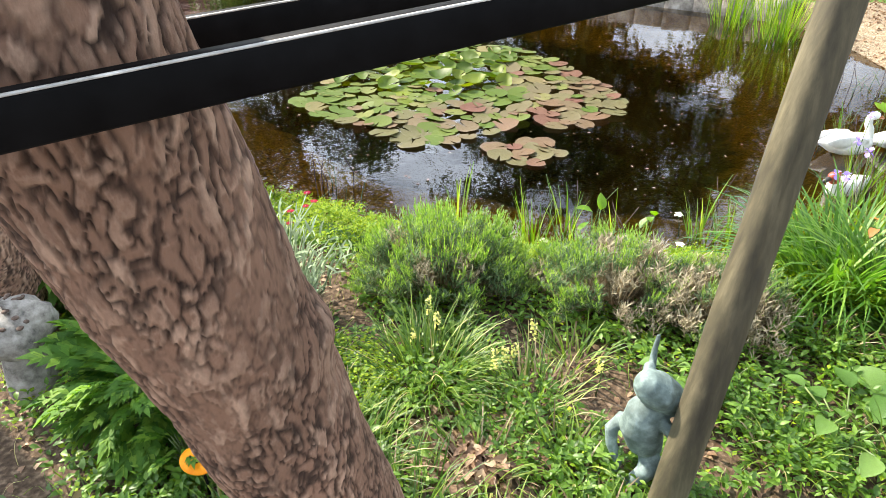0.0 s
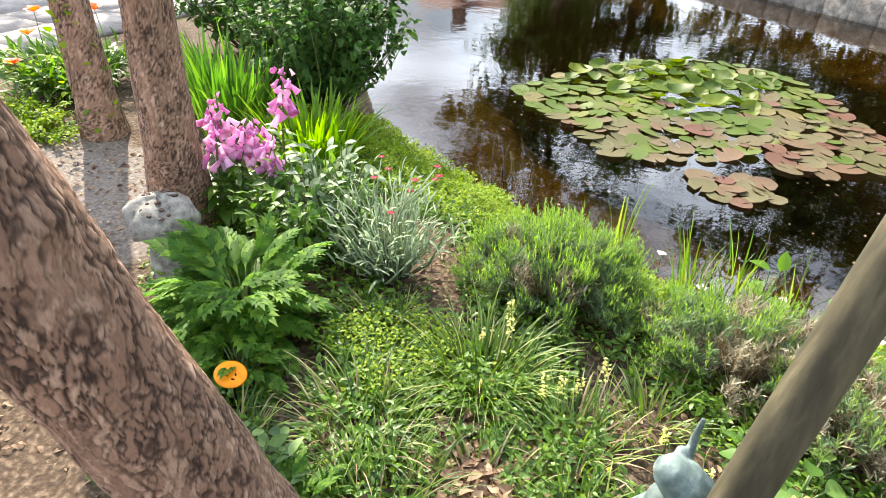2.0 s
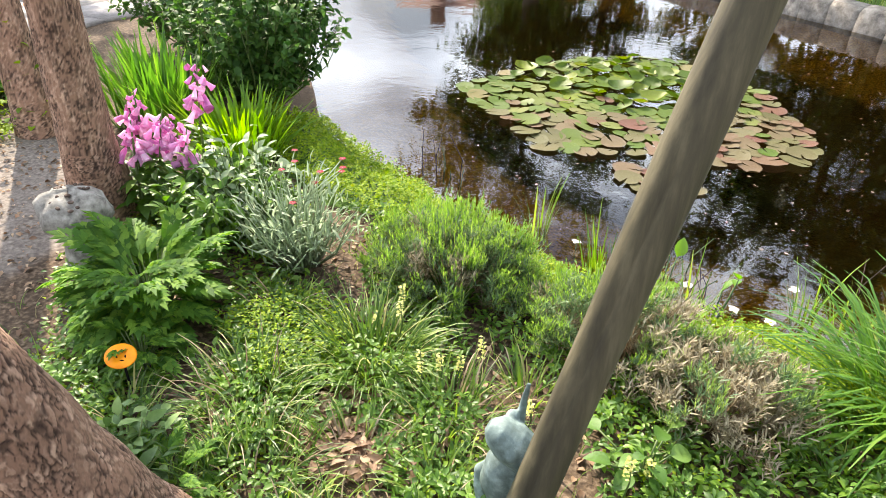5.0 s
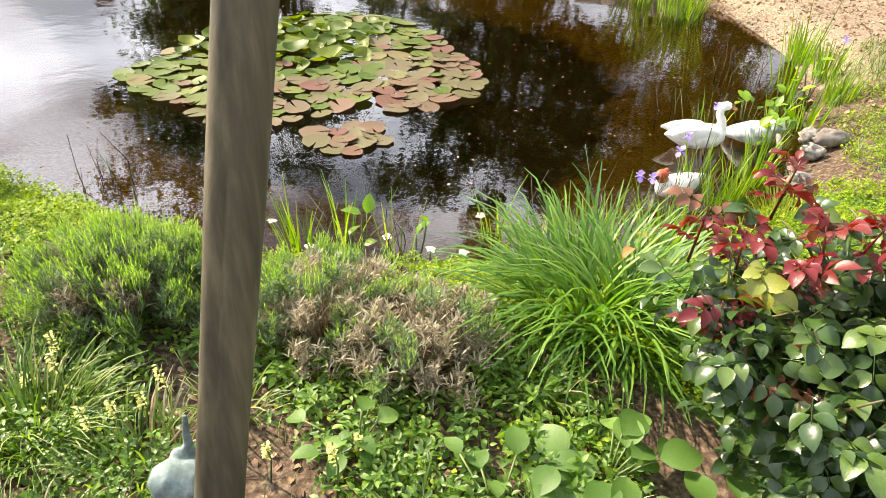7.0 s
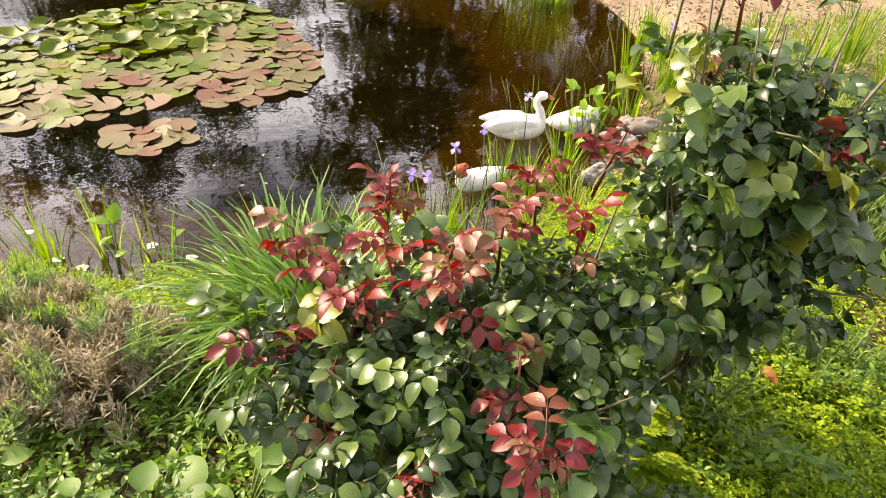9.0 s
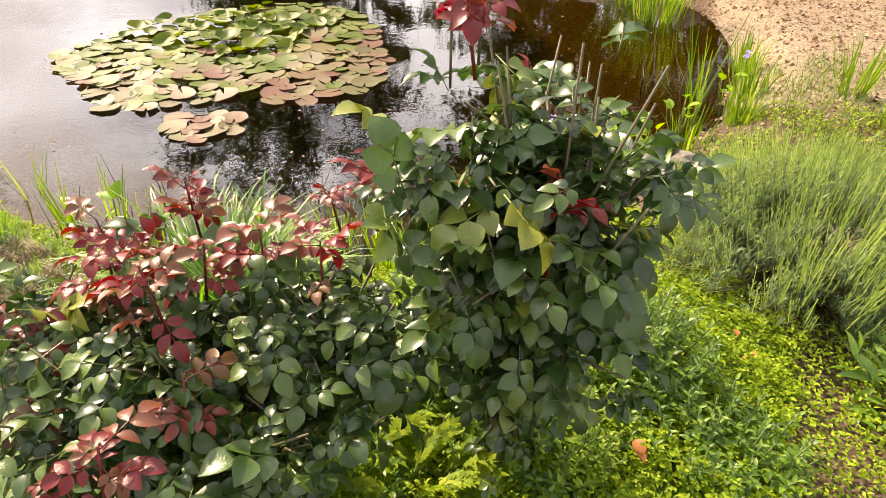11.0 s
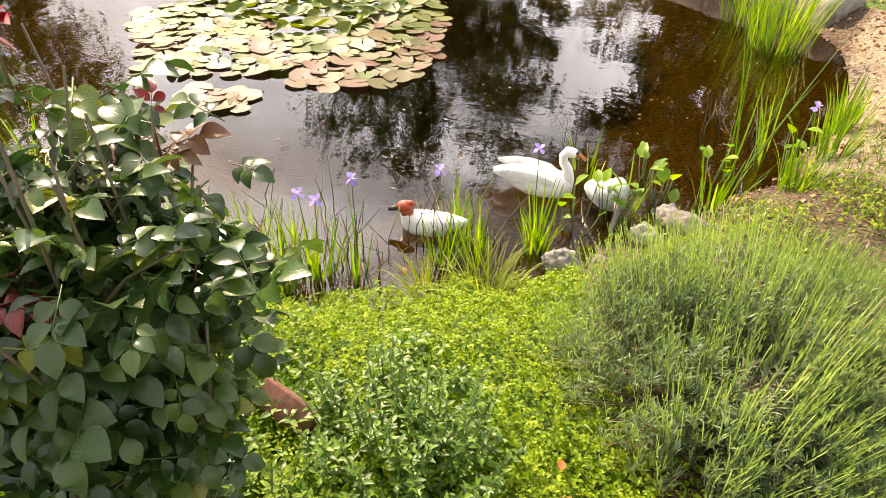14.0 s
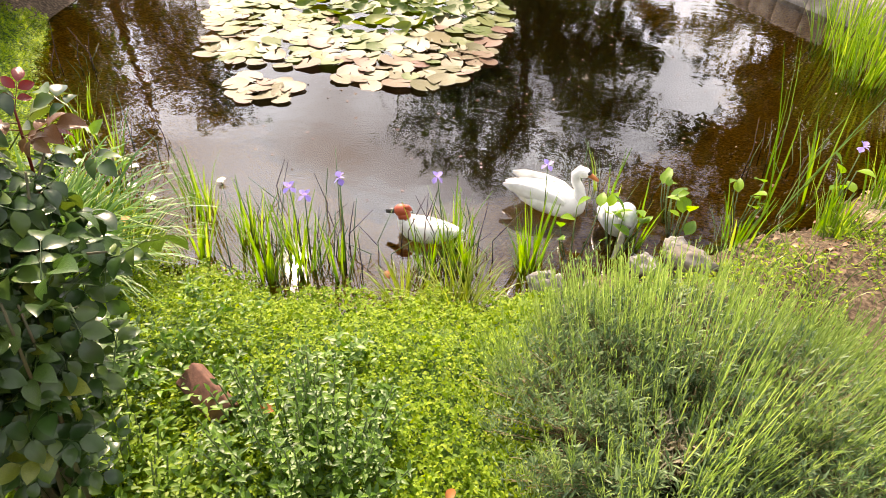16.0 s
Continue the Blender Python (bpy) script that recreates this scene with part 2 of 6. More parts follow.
M_ORANGE = solid_mat("orange_enamel", [(0.3, (0.72, 0.2, 0.004)), (0.7, (0.85, 0.3, 0.006))], 30, 0.5, 0.1, 0.002, gloss=0.2)
M_WALLPAINT = solid_mat("brick_wall", [(0.3, (0.2, 0.11, 0.08)), (0.7, (0.34, 0.2, 0.15))], 12, 0.9, 0.3, 0.01)
M_ROOF = solid_mat("roof_tiles", [(0.3, (0.12, 0.05, 0.04)), (0.7, (0.24, 0.11, 0.08))], 10, 0.85, 0.4, 0.02)
M_PANE = solid_mat("window_glass", [(0.3, (0.02, 0.025, 0.03)), (0.7, (0.04, 0.045, 0.05))], 8, 0.08, 0.02, 0.002)
M_WIRE = solid_mat("fence_metal", [(0.3, (0.05, 0.05, 0.05)), (0.7, (0.14, 0.14, 0.13))], 40, 0.6, 0.2, 0.002)

L_COVER = leaf_mat("bright_groundcover", [(0.0, (0.085, 0.16, 0.008)), (0.5, (0.18, 0.28, 0.014)), (1.0, (0.3, 0.38, 0.025))], 0.6, 0.40, gloss=0.25)
L_MOSSY = leaf_mat("yellow_moss", [(0.0, (0.14, 0.18, 0.018)), (0.5, (0.23, 0.29, 0.03)), (1.0, (0.34, 0.38, 0.06))], 0.6, 0.38)
L_HERB = leaf_mat("herb_green", [(0.0, (0.04, 0.095, 0.012)), (0.5, (0.085, 0.18, 0.02)), (1.0, (0.17, 0.29, 0.04))], 0.45, 0.42)
L_MEADOW = leaf_mat("meadow_green", [(0.0, (0.07, 0.14, 0.012)), (0.5, (0.14, 0.24, 0.022)), (1.0, (0.25, 0.34, 0.05))], 0.55, 0.42, gloss=0.3)
L_CUT = leaf_mat("cut_leaf_green", [(0.0, (0.035, 0.10, 0.013)), (0.5, (0.075, 0.175, 0.02)), (1.0, (0.16, 0.28, 0.035))], 0.6, 0.4, gloss=0.2)
L_BLUEHERB = leaf_mat("bluish_herb", [(0.0, (0.055, 0.105, 0.03)), (0.5, (0.10, 0.18, 0.05)), (1.0, (0.19, 0.28, 0.085))], 0.5, 0.34)
L_GRASS = leaf_mat("grass_green", [(0.0, (0.03, 0.075, 0.01)), (0.4, (0.075, 0.15, 0.016)), (0.8, (0.17, 0.26, 0.035)), (0.93, (0.26, 0.32, 0.07)), (1.0, (0.40, 0.34, 0.16))], 0.36, 0.36)
L_DAYLILY = leaf_mat("daylily_green", [(0.0, (0.045, 0.12, 0.015)), (0.5, (0.085, 0.2, 0.025)), (1.0, (0.17, 0.30, 0.04))], 0.33, 0.38)
L_STRAP = leaf_mat("strap_green", [(0.0, (0.07, 0.16, 0.008)), (0.5, (0.13, 0.26, 0.012)), (1.0, (0.22, 0.36, 0.02))], 0.35, 0.42)
L_REED = leaf_mat("reed_green", [(0.0, (0.06, 0.13, 0.012)), (0.6, (0.14, 0.25, 0.02)), (1.0, (0.28, 0.36, 0.05))], 0.35, 0.40)
L_DRY = leaf_mat("dry_straw", [(0.0, (0.14, 0.10, 0.055)), (0.5, (0.28, 0.2, 0.12)), (1.0, (0.42, 0.33, 0.22))], 0.7, 0.25)
L_LAV = leaf_mat("lavender_green", [(0.0, (0.06, 0.11, 0.05)), (0.5, (0.11, 0.18, 0.075)), (1.0, (0.19, 0.27, 0.11))], 0.55, 0.30)
L_LAVTIP = leaf_mat("lavender_tips", [(0.0, (0.12, 0.19, 0.045)), (0.5, (0.19, 0.28, 0.068)), (1.0, (0.3, 0.38, 0.115))], 0.55, 0.38)
L_LAVFRESH = leaf_mat("lavender_fresh", [(0.0, (0.11, 0.21, 0.03)), (0.5, (0.19, 0.32, 0.05)), (1.0, (0.31, 0.41, 0.09))], 0.55, 0.40)
L_LAVGREY = leaf_mat("lavender_grey", [(0.0, (0.12, 0.10, 0.06)), (0.5, (0.25, 0.215, 0.135)), (1.0, (0.42, 0.37, 0.26))], 0.65, 0.25)
L_SILVER = leaf_mat("silver_leaf", [(0.0, (0.14, 0.19, 0.10)), (0.5, (0.24, 0.31, 0.18)), (1.0, (0.38, 0.45, 0.30))], 0.75, 0.28)
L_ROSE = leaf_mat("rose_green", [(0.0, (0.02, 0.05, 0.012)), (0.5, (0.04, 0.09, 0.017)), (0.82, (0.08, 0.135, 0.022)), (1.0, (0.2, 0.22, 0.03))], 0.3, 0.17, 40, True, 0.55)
# Mostly a step darker than rose_green, for leaves inside the bush.
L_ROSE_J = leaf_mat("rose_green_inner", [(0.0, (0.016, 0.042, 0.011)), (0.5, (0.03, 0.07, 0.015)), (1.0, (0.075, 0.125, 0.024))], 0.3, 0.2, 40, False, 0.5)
L_ROSERED = leaf_mat("rose_red_shoot", [(0.0, (0.11, 0.006, 0.008)), (0.4, (0.16, 0.014, 0.012)), (0.75, (0.15, 0.04, 0.024)), (1.0, (0.15, 0.085, 0.035))], 0.32, 0.28, 40, True, 0.5)
L_PAD = leaf_mat("lily_pad_green", [(0.0, (0.055, 0.095, 0.012)), (0.5, (0.085, 0.115, 0.022)), (0.8, (0.13, 0.145, 0.042)), (1.0, (0.16, 0.13, 0.062))], 0.5, 0.12, 30, True, 0.2)
L_PADRED = leaf_mat("lily_pad_bronze", [(0.0, (0.092, 0.09, 0.037)), (0.4, (0.12, 0.10, 0.054)), (0.75, (0.13, 0.082, 0.05)), (1.0, (0.12, 0.055, 0.04))], 0.48, 0.10, 30, True, 0.2)
L_PADFRESH = leaf_mat("lily_pad_fresh", [(0.0, (0.045, 0.085, 0.006)), (0.5, (0.08, 0.13, 0.008)), (1.0, (0.15, 0.18, 0.018))], 0.5, 0.28, 30, True, 0.3)
L_TREE = leaf_mat("tree_leaf", [(0.0, (0.02, 0.04, 0.008)), (0.5, (0.045, 0.075, 0.014)), (1.0, (0.09, 0.12, 0.03))], 0.5, 0.25)
L_WILLOW = leaf_mat("willow_leaf", [(0.0, (0.05, 0.09, 0.015)), (0.5, (0.09, 0.14, 0.025)), (1.0, (0.15, 0.2, 0.05))], 0.5, 0.3)
L_BUSH = leaf_mat("shrub_leaf", [(0.0, (0.025, 0.07, 0.014)), (0.5, (0.05, 0.12, 0.022)), (1.0, (0.10, 0.19, 0.04))], 0.6, 0.34, gloss=0.25)
L_PALE = leaf_mat("broad_leaf", [(0.0, (0.06, 0.14, 0.02)), (0.5, (0.10, 0.20, 0.035)), (1.0, (0.16, 0.27, 0.06))], 0.5, 0.4, 40, True)
L_PINK = leaf_mat("foxglove_pink", [(0.0, (0.46, 0.16, 0.38)), (0.5, (0.64, 0.32, 0.54)), (1.0, (0.8, 0.58, 0.72))], 0.5, 0.4)
L_RED = leaf_mat("crimson_petal", [(0.0, (0.14, 0.002, 0.012)), (1.0, (0.28, 0.004, 0.02))], 0.6, 0.2, gloss=0.15)
L_POPPY = leaf_mat("poppy_petal", [(0.0, (0.75, 0.09, 0.015)), (1.0, (0.85, 0.17, 0.03))], 0.5, 0.4)
L_VIOLET = leaf_mat("iris_petal", [(0.0, (0.22, 0.16, 0.5)), (1.0, (0.42, 0.34, 0.68))], 0.5, 0.4)
L_CREAM = leaf_mat("cream_petal", [(0.0, (0.62, 0.58, 0.42)), (1.0, (0.75, 0.73, 0.62))], 0.5, 0.3)
L_YELLOWFL = leaf_mat("lime_flower", [(0.0, (0.36, 0.38, 0.08)), (1.0, (0.52, 0.5, 0.18))], 0.6, 0.3)
L_LITTER = leaf_mat("leaf_litter", [(0.0, (0.10, 0.055, 0.03)), (0.5, (0.22, 0.13, 0.075)), (1.0, (0.38, 0.27, 0.17))], 0.7, 0.2)
L_FALLEN = leaf_mat("fallen_leaf_orange", [(0.0, (0.32, 0.11, 0.03)), (1.0, (0.5, 0.2, 0.05))], 0.6, 0.3, own=True)
L_STEM = leaf_mat("green_stem", [(0.0, (0.07, 0.12, 0.03)), (1.0, (0.13, 0.18, 0.05))], 0.5, 0.15)
M_CANE = solid_mat("rose_cane", [(0.3, (0.045, 0.05, 0.02)), (0.5, (0.08, 0.075, 0.03)), (0.7, (0.13, 0.075, 0.04))], 40, 0.55, 0.2, 0.002)


# ---- mesh tools ----
rng = np.random.default_rng(7)
U = rng.uniform


def leaf_t(width=0.5, fold=0.12, curl=0.25, rows=5, widest=0.42):
    """Unit leaf along +y, face up: rows of three points."""
    v, f = [], []
    for i in range(rows):
        s = i / (rows - 1)
        w = width / 2 * (math.sin(math.pi * min(1, s ** (math.log(0.5) / math.log(widest)))) ** 0.8 if 0 < s < 1 else 0.03)
        z = -curl * s * s
        y = s * (1 - 0.3 * abs(curl) * s)
        v += [(-w, y, z + fold * w * 2), (0, y, z), (w, y, z + fold * w * 2)]
    for i in range(rows - 1):
        a = 3 * i
        f += [(a, a + 1, a + 4, a + 3), (a + 1, a + 2, a + 5, a + 4)]
    return np.array(v, float), f


def blade_t(lean=0.3, droop=1.2, rows=6, width=1.0, taper=0.85):
    """Unit blade growing up z, bending to +y. Width along x."""
    v, f, y, z = [], [], 0.0, 0.0
    for i in range(rows):
        s = i / (rows - 1)
        w = width / 2 * (1 - taper * s ** 2.2) * (0.75 + 0.25 * min(1, s * 4))
        v += [(-w, y, z), (w, y, z)]
        a = lean + droop * s * s
        y += math.sin(a) / (rows - 1)
        z += math.cos(a) / (rows - 1)
    for i in range(rows - 1):
        a = 2 * i
        f.append((a, a + 1, a + 3, a + 2))
    return np.array(v, float), f


def lobed_t(pairs=8, width=0.4, droop=0.5, tip=0.22):
    """Unit leaf along +y, cut into pointed lobes on both sides of its rib."""
    v, f = [], []
    fall = lambda y: 0.25 * y - droop * y * y

    def blade(x0, y0, x1, y1, w):
        dx, dy = x1 - x0, y1 - y0
        k = len(v)
        nx, ny = -dy * w, dx * w
        mx, my = x0 + dx * 0.5, y0 + dy * 0.5
        for x, y, up in ((x0, y0, 0), (mx + nx, my + ny, 0.03), (x1, y1, -0.02), (mx - nx, my - ny, 0.03)):
            v.append((x, y, fall(y) + up + 0.12 * abs(x)))
        f.append((k, k + 1, k + 2, k + 3))

    for i in range(pairs):
        y = 0.14 + 0.7 * i / pairs
        reach = width * 0.5 * math.sin(math.pi * (0.2 + 0.68 * i / pairs))
        for side in (-1, 1):
            blade(0, y, side * reach, y + 0.15, 0.24)
    for i in range(4):
        blade(0, 0.24 * i, 0, 0.24 * i + 0.28, 0.13 + 0.03 * i)
    blade(0, 0.8, 0, 1.0, tip)
    return np.array(v, float), f


def sprig_t(leaves=6, spread=1.0, width=0.62, seed=0):
    """Unit tuft of small leaves round a short stem, the lower ones flatter."""
    g = np.random.default_rng(seed)
    h = Heap()
    s = np.linspace(0.0, 1.0, leaves)
    P = np.stack([g.normal(0, 0.06, leaves), g.normal(0, 0.06, leaves), 0.15 + 0.45 * s], -1)
    h.many(leaf_t(width, 0.14, 0.28, 4), P, turns(np.arange(leaves) * 2.4 + g.uniform(-0.3, 0.3, leaves), 0.1 + 0.6 * s + g.normal(0, 0.15, leaves), g.normal(0, 0.2, leaves)), ((0.62 - 0.28 * s) * spread)[:, None] * np.ones((1, 3)))
    return np.concatenate(h.v), [tuple(q) for blk in h.f for q in blk]


def turns(yaw, pitch, roll):
    """Rotation matrices: roll about y, then pitch about x, then yaw about z."""
    n = len(yaw)
    cy, sy, cp, sp, cr, sr = np.cos(yaw), np.sin(yaw), np.cos(pitch), np.sin(pitch), np.cos(roll), np.sin(roll)
    o, i = np.zeros(n), np.ones(n)
    Z = np.stack([np.stack([cy, -sy, o], -1), np.stack([sy, cy, o], -1), np.stack([o, o, i], -1)], 1)
    X = np.stack([np.stack([i, o, o], -1), np.stack([o, cp, -sp], -1), np.stack([o, sp, cp], -1)], 1)
    Y = np.stack([np.stack([cr, o, sr], -1), np.stack([o, i, o], -1), np.stack([-sr, o, cr], -1)], 1)
    return Z @ X @ Y


class Heap:
    """Collects geometry for one mesh."""

    def __init__(self):
        self.v, self.f, self.n = [], [], 0

    def add(self, v, f):
        v = np.asarray(v, float)
        self.v.append(v)
        self.f.append([np.array(q) + self.n for q in f])
        self.n += len(v)

    def many(self, tmpl, P, R, S):
        """Copies of a template at points P, turned by R, scaled by S (n,3)."""
        tv, tf = tmpl
        P, S = np.asarray(P, float), np.asarray(S, float)
        if len(P) == 0:
            return
        w = np.einsum("nij,nkj->nki", R, tv[None] * S[:, None, :]) + P[:, None, :]
        k, m = len(tv), len(P)
        self.v.append(w.reshape(-1, 3))
        arr = np.array(tf)
        allf = (arr[None] + (np.arange(m) * k)[:, None, None] + self.n).reshape(-1, arr.shape[1])
        self.f.append(allf)
        self.n += k * m

    def tube(self, pts, radii, sides=7, squash=None):
        pts = [Vector(p) for p in pts]
        v, f, side = [], [], None
        for i, p in enumerate(pts):
            d = (pts[min(i + 1, len(pts) - 1)] - pts[max(i - 1, 0)]).normalized()
            if side is None:
                side = d.orthogonal().normalized()
            side = (side - d * side.dot(d)).normalized()
            up = d.cross(side)
            for k in range(sides):
                a = 2 * math.pi * k / sides
                v.append(p + (side * math.cos(a) + up * math.sin(a)) * radii[i])
        for i in range(len(pts) - 1):
            for k in range(sides):
                f.append((i * sides + k, i * sides + (k + 1) % sides, (i + 1) * sides + (k + 1) % sides, (i + 1) * sides + k))
        n = len(v)
        v += [pts[0], pts[-1]]
        t = [(n, (k + 1) % sides, k, k) for k in range(sides)]
        b = (len(pts) - 1) * sides
        t += [(n + 1, b + k, b + (k + 1) % sides, b + (k + 1) % sides) for k in range(sides)]
        self.add([tuple(q) for q in v], f)
        self.f.append([np.array(q[:3]) + self.n - len(v) for q in t])

    def ball(self, c, r, segs=12, rings=8, turn=None, wobble=0.0, seed=0):
        r = (r, r, r) if isinstance(r, (int, float)) else r
        v, f = [], []
        for i in range(rings + 1):
            th = math.pi * i / rings
            for k in range(segs):
                ph = 2 * math.pi * k / segs
                q = Vector((math.sin(th) * math.cos(ph), math.sin(th) * math.sin(ph), math.cos(th)))
                s = 1 + wobble * noise.noise(q * 2.3 + Vector((seed, seed * 2, 0)))
                q = Vector((q.x * r[0], q.y * r[1], q.z * r[2])) * s
                v.append(Vector(c) + (turn @ q if turn else q))
        for i in range(rings):
            for k in range(segs):
                f.append((i * segs + k, (i + 1) * segs + k, (i + 1) * segs + (k + 1) % segs, i * segs + (k + 1) % segs))
        self.add([tuple(q) for q in v], f)

    def box(self, c, s, turn=None):
        v = []
        for x in (-1, 1):
            for y in (-1, 1):
                for z in (-1, 1):
                    q = Vector((x * s[0] / 2, y * s[1] / 2, z * s[2] / 2))
                    v.append(tuple(Vector(c) + (turn @ q if turn else q)))
        self.add(v, [(0, 1, 3, 2), (4, 6, 7, 5), (0, 4, 5, 1), (2, 3, 7, 6), (0, 2, 6, 4), (1, 5, 7, 3)])

    def mesh(self, name, smooth=True):
        me = bpy.data.meshes.new(name)
        v = np.concatenate(self.v) if self.v else np.zeros((0, 3))
        loops, totals = [], []
        for block in self.f:
            if isinstance(block, np.ndarray):
                loops.append(block.ravel())
                totals.append(np.full(len(block), block.shape[1]))
            elif len(block):
                loops.append(np.concatenate(block))
                totals.append(np.array([len(q) for q in block]))
        loops, totals = np.concatenate(loops).astype(np.int32), np.concatenate(totals).astype(np.int32)
        me.vertices.add(len(v))
        me.vertices.foreach_set("co", v.astype(np.float32).ravel())
        me.loops.add(len(loops))
        me.loops.foreach_set("vertex_index", loops)
        me.polygons.add(len(totals))
        starts = np.concatenate([[0], np.cumsum(totals)[:-1]]).astype(np.int32)
        me.polygons.foreach_set("loop_start", starts)
        me.polygons.foreach_set("loop_total", totals)
        me.update(calc_edges=True)
        me.validate()
        if smooth:
            me.polygons.foreach_set("use_smooth", np.ones(len(me.polygons), bool))
        return me


def thing(name, at, label, category, group="", kind=""):
    ob = new(name)
    ob.location = at
    ob.empty_display_size = 0.1
    return tagged(ob, label, category, group, kind)


def part(name, heap, material, parent, label="", smooth=True):
    ob = new(name, heap if isinstance(heap, bpy.types.Mesh) else heap.mesh(name, smooth))
    if material and not ob.data.materials:
        ob.data.materials.append(material)
    ob.parent = parent
    if label:
        tagged(ob, label)
    return ob


def single(name, heap, material, at, label, category, group="", kind="", smooth=True):
    ob = new(name, heap.mesh(name, smooth))
    ob.data.materials.append(material)
    ob.location = at
    return tagged(ob, label, category, group, kind)


# ---- the plan ----
WATER_Z = -0.2
SHORE = [(-3.1, 5.5), (-2.35, 4.55), (-1.55, 3.62), (-0.75, 3.1), (0.0, 2.84), (0.45, 2.62), (1.25, 2.58), (1.7, 2.52), (2.15, 2.64),
         (2.5, 2.86), (2.85, 3.1), (3.05, 3.6), (3.35, 4.0), (3.75, 4.7), (4.0, 5.4), (4.15, 6.3), (4.1, 7.3), (3.6, 8.3), (3.0, 8.8), (1.25, 10.2),
         (-0.6, 11.7), (-2.5, 13.2), (-5.5, 13.0), (-6.2, 10.0), (-4.6, 7.4)]


BANK = [(-1.7, 3.7), (-1.9, 3.0), (-0.9, 2.45), (-0.2, 2.35), (0.4, 2.2), (1.0, 2.15), (1.4, 2.0), (2.0, 1.5), (2.6, 1.2), (3.3, 1.25), (3.6, 2.3), (3.1, 3.3), (2.9, 3.2), (2.5, 3.0), (2.1, 2.75), (1.3, 2.7), (0.4, 2.75), (0.0, 2.95), (-0.8, 3.2)]


def inside(poly, x, y):
    x, y = np.asarray(x, float), np.asarray(y, float)
    r = np.zeros(x.shape, bool)
    for (ax, ay), (bx, by) in zip(poly, poly[1:] + poly[:1]):
        c = (ay > y) != (by > y)
        with np.errstate(divide="ignore", invalid="ignore"):
            r ^= c & (x < (bx - ax) * (y - ay) / (by - ay + 1e-12) + ax)
    return r


def edge_distance(poly, x, y, closed=True):
    x, y = np.asarray(x, float), np.asarray(y, float)
    d = np.full(x.shape, 1e9)
    for (ax, ay), (bx, by) in zip(poly, poly[1:] + poly[:1] if closed else poly[1:]):
        ex, ey = bx - ax, by - ay
        t = np.clip(((x - ax) * ex + (y - ay) * ey) / (ex * ex + ey * ey), 0, 1)
        d = np.minimum(d, np.hypot(x - ax - t * ex, y - ay - t * ey))
    return d


def wobble(x, y, s):
    return np.sin(x * 2.1 * s + 1.3 * np.sin(y * 1.7 * s)) * np.cos(y * 2.6 * s + 0.7) * 0.5 + 0.5 * np.sin(x * 4.3 * s + y * 3.1 * s + 2.0)


def shore_depth(x, y):
    """Metres inside the water (plus) or outside (minus)."""
    d = edge_distance(SHORE, x, y)
    return np.where(inside(SHORE, x, y), d, -d) + 0.035 * wobble(x, y, 1.6)


def smooth(t):
    t = np.clip(t, 0, 1)
    return t * t * (3 - 2 * t)


def ground_z(x, y):
    x, y = np.asarray(x, float), np.asarray(y, float)
    d = shore_depth(x, y)
    out = WATER_Z - 0.01 + 0.21 * smooth(-d / 0.5) + 0.012 * wobble(x, y, 2.3) * smooth(-d / 0.5)
    below = WATER_Z - 0.01 - 0.05 * smooth(d / 0.15) - 0.45 * smooth((d - 0.1) / 1.6)
    return np.where(d > 0, below, out)


def gz(x, y):
    return float(ground_z(np.array([x]), np.array([y]))[0])


# the ground: one sheet, fine near the walk
def ground():
    xs = np.concatenate([[-400, -150, -60, -30, -16, -10], np.arange(-7, 7.001, 0.05), [9, 14, 30, 60, 150, 400]])
    ys = np.concatenate([[-400, -150, -60, -25, -10, -5], np.arange(-1.5, 14.501, 0.05), [17, 25, 50, 110, 400]])
    X, Y = np.meshgrid(xs, ys)
    Z = ground_z(X, Y)
    h = Heap()
    nx, ny = len(xs), len(ys)
    h.v.append(np.stack([X, Y, Z], -1).reshape(-1, 3))
    i = (np.arange(ny - 1)[:, None] * nx + np.arange(nx - 1)[None]).ravel()
    h.f.append(np.stack([i, i + 1, i + nx + 1, i + nx], -1))
    h.n = nx * ny
    ob = single("ground", h, M_GROUND, (0, 0, 0), "brown garden soil round the pond with litter", "ground", kind="structure")
    d = shore_depth(X, Y).ravel()
    x, y = X.ravel(), Y.ravel()
    zones = {
        "mud": np.where(d > -0.03, 1.0, 0.0),
        # Bed darkened away from the shore: shade of deep water put into its colour.
        "deep_shade": smooth((d - 0.75) / 0.9) * smooth((3.6 + 0.35 * wobble(x, y, 0.8) - x) / 1.3),
        "sand": smooth((x - 3.75 - 0.1 * (y - 5)) / 0.5) * smooth((y - 4.2) / 0.8) * np.where(d < 0, 1, 0.5) * smooth((11 - y) / 2),
        "path": np.maximum(smooth((0.55 - y) / 0.35), smooth((-1.35 - x) / 0.4) * smooth((2.5 - y) / 0.4)) * np.where(x > -4.6, 1, 1),
        "turf": np.maximum(np.where((d < -0.3) & (y > 8.0) & (x < 6), 1.0, 0.0), np.where(inside(BANK, x, y) & (d < 0), 0.9, 0.0)),
    }
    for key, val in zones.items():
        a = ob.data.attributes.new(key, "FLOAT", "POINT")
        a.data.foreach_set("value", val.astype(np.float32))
    return ob


ground()
h = Heap()
h.add([(-7.5, 1.5, WATER_Z), (5.5, 1.5, WATER_Z), (5.5, 14.2, WATER_Z), (-7.5, 14.2, WATER_Z)], [(0, 1, 2, 3)])
single("water", h, M_WATER, (0, 0, 0), "still brown pond water mirroring trees and sky", "pond water", kind="structure")


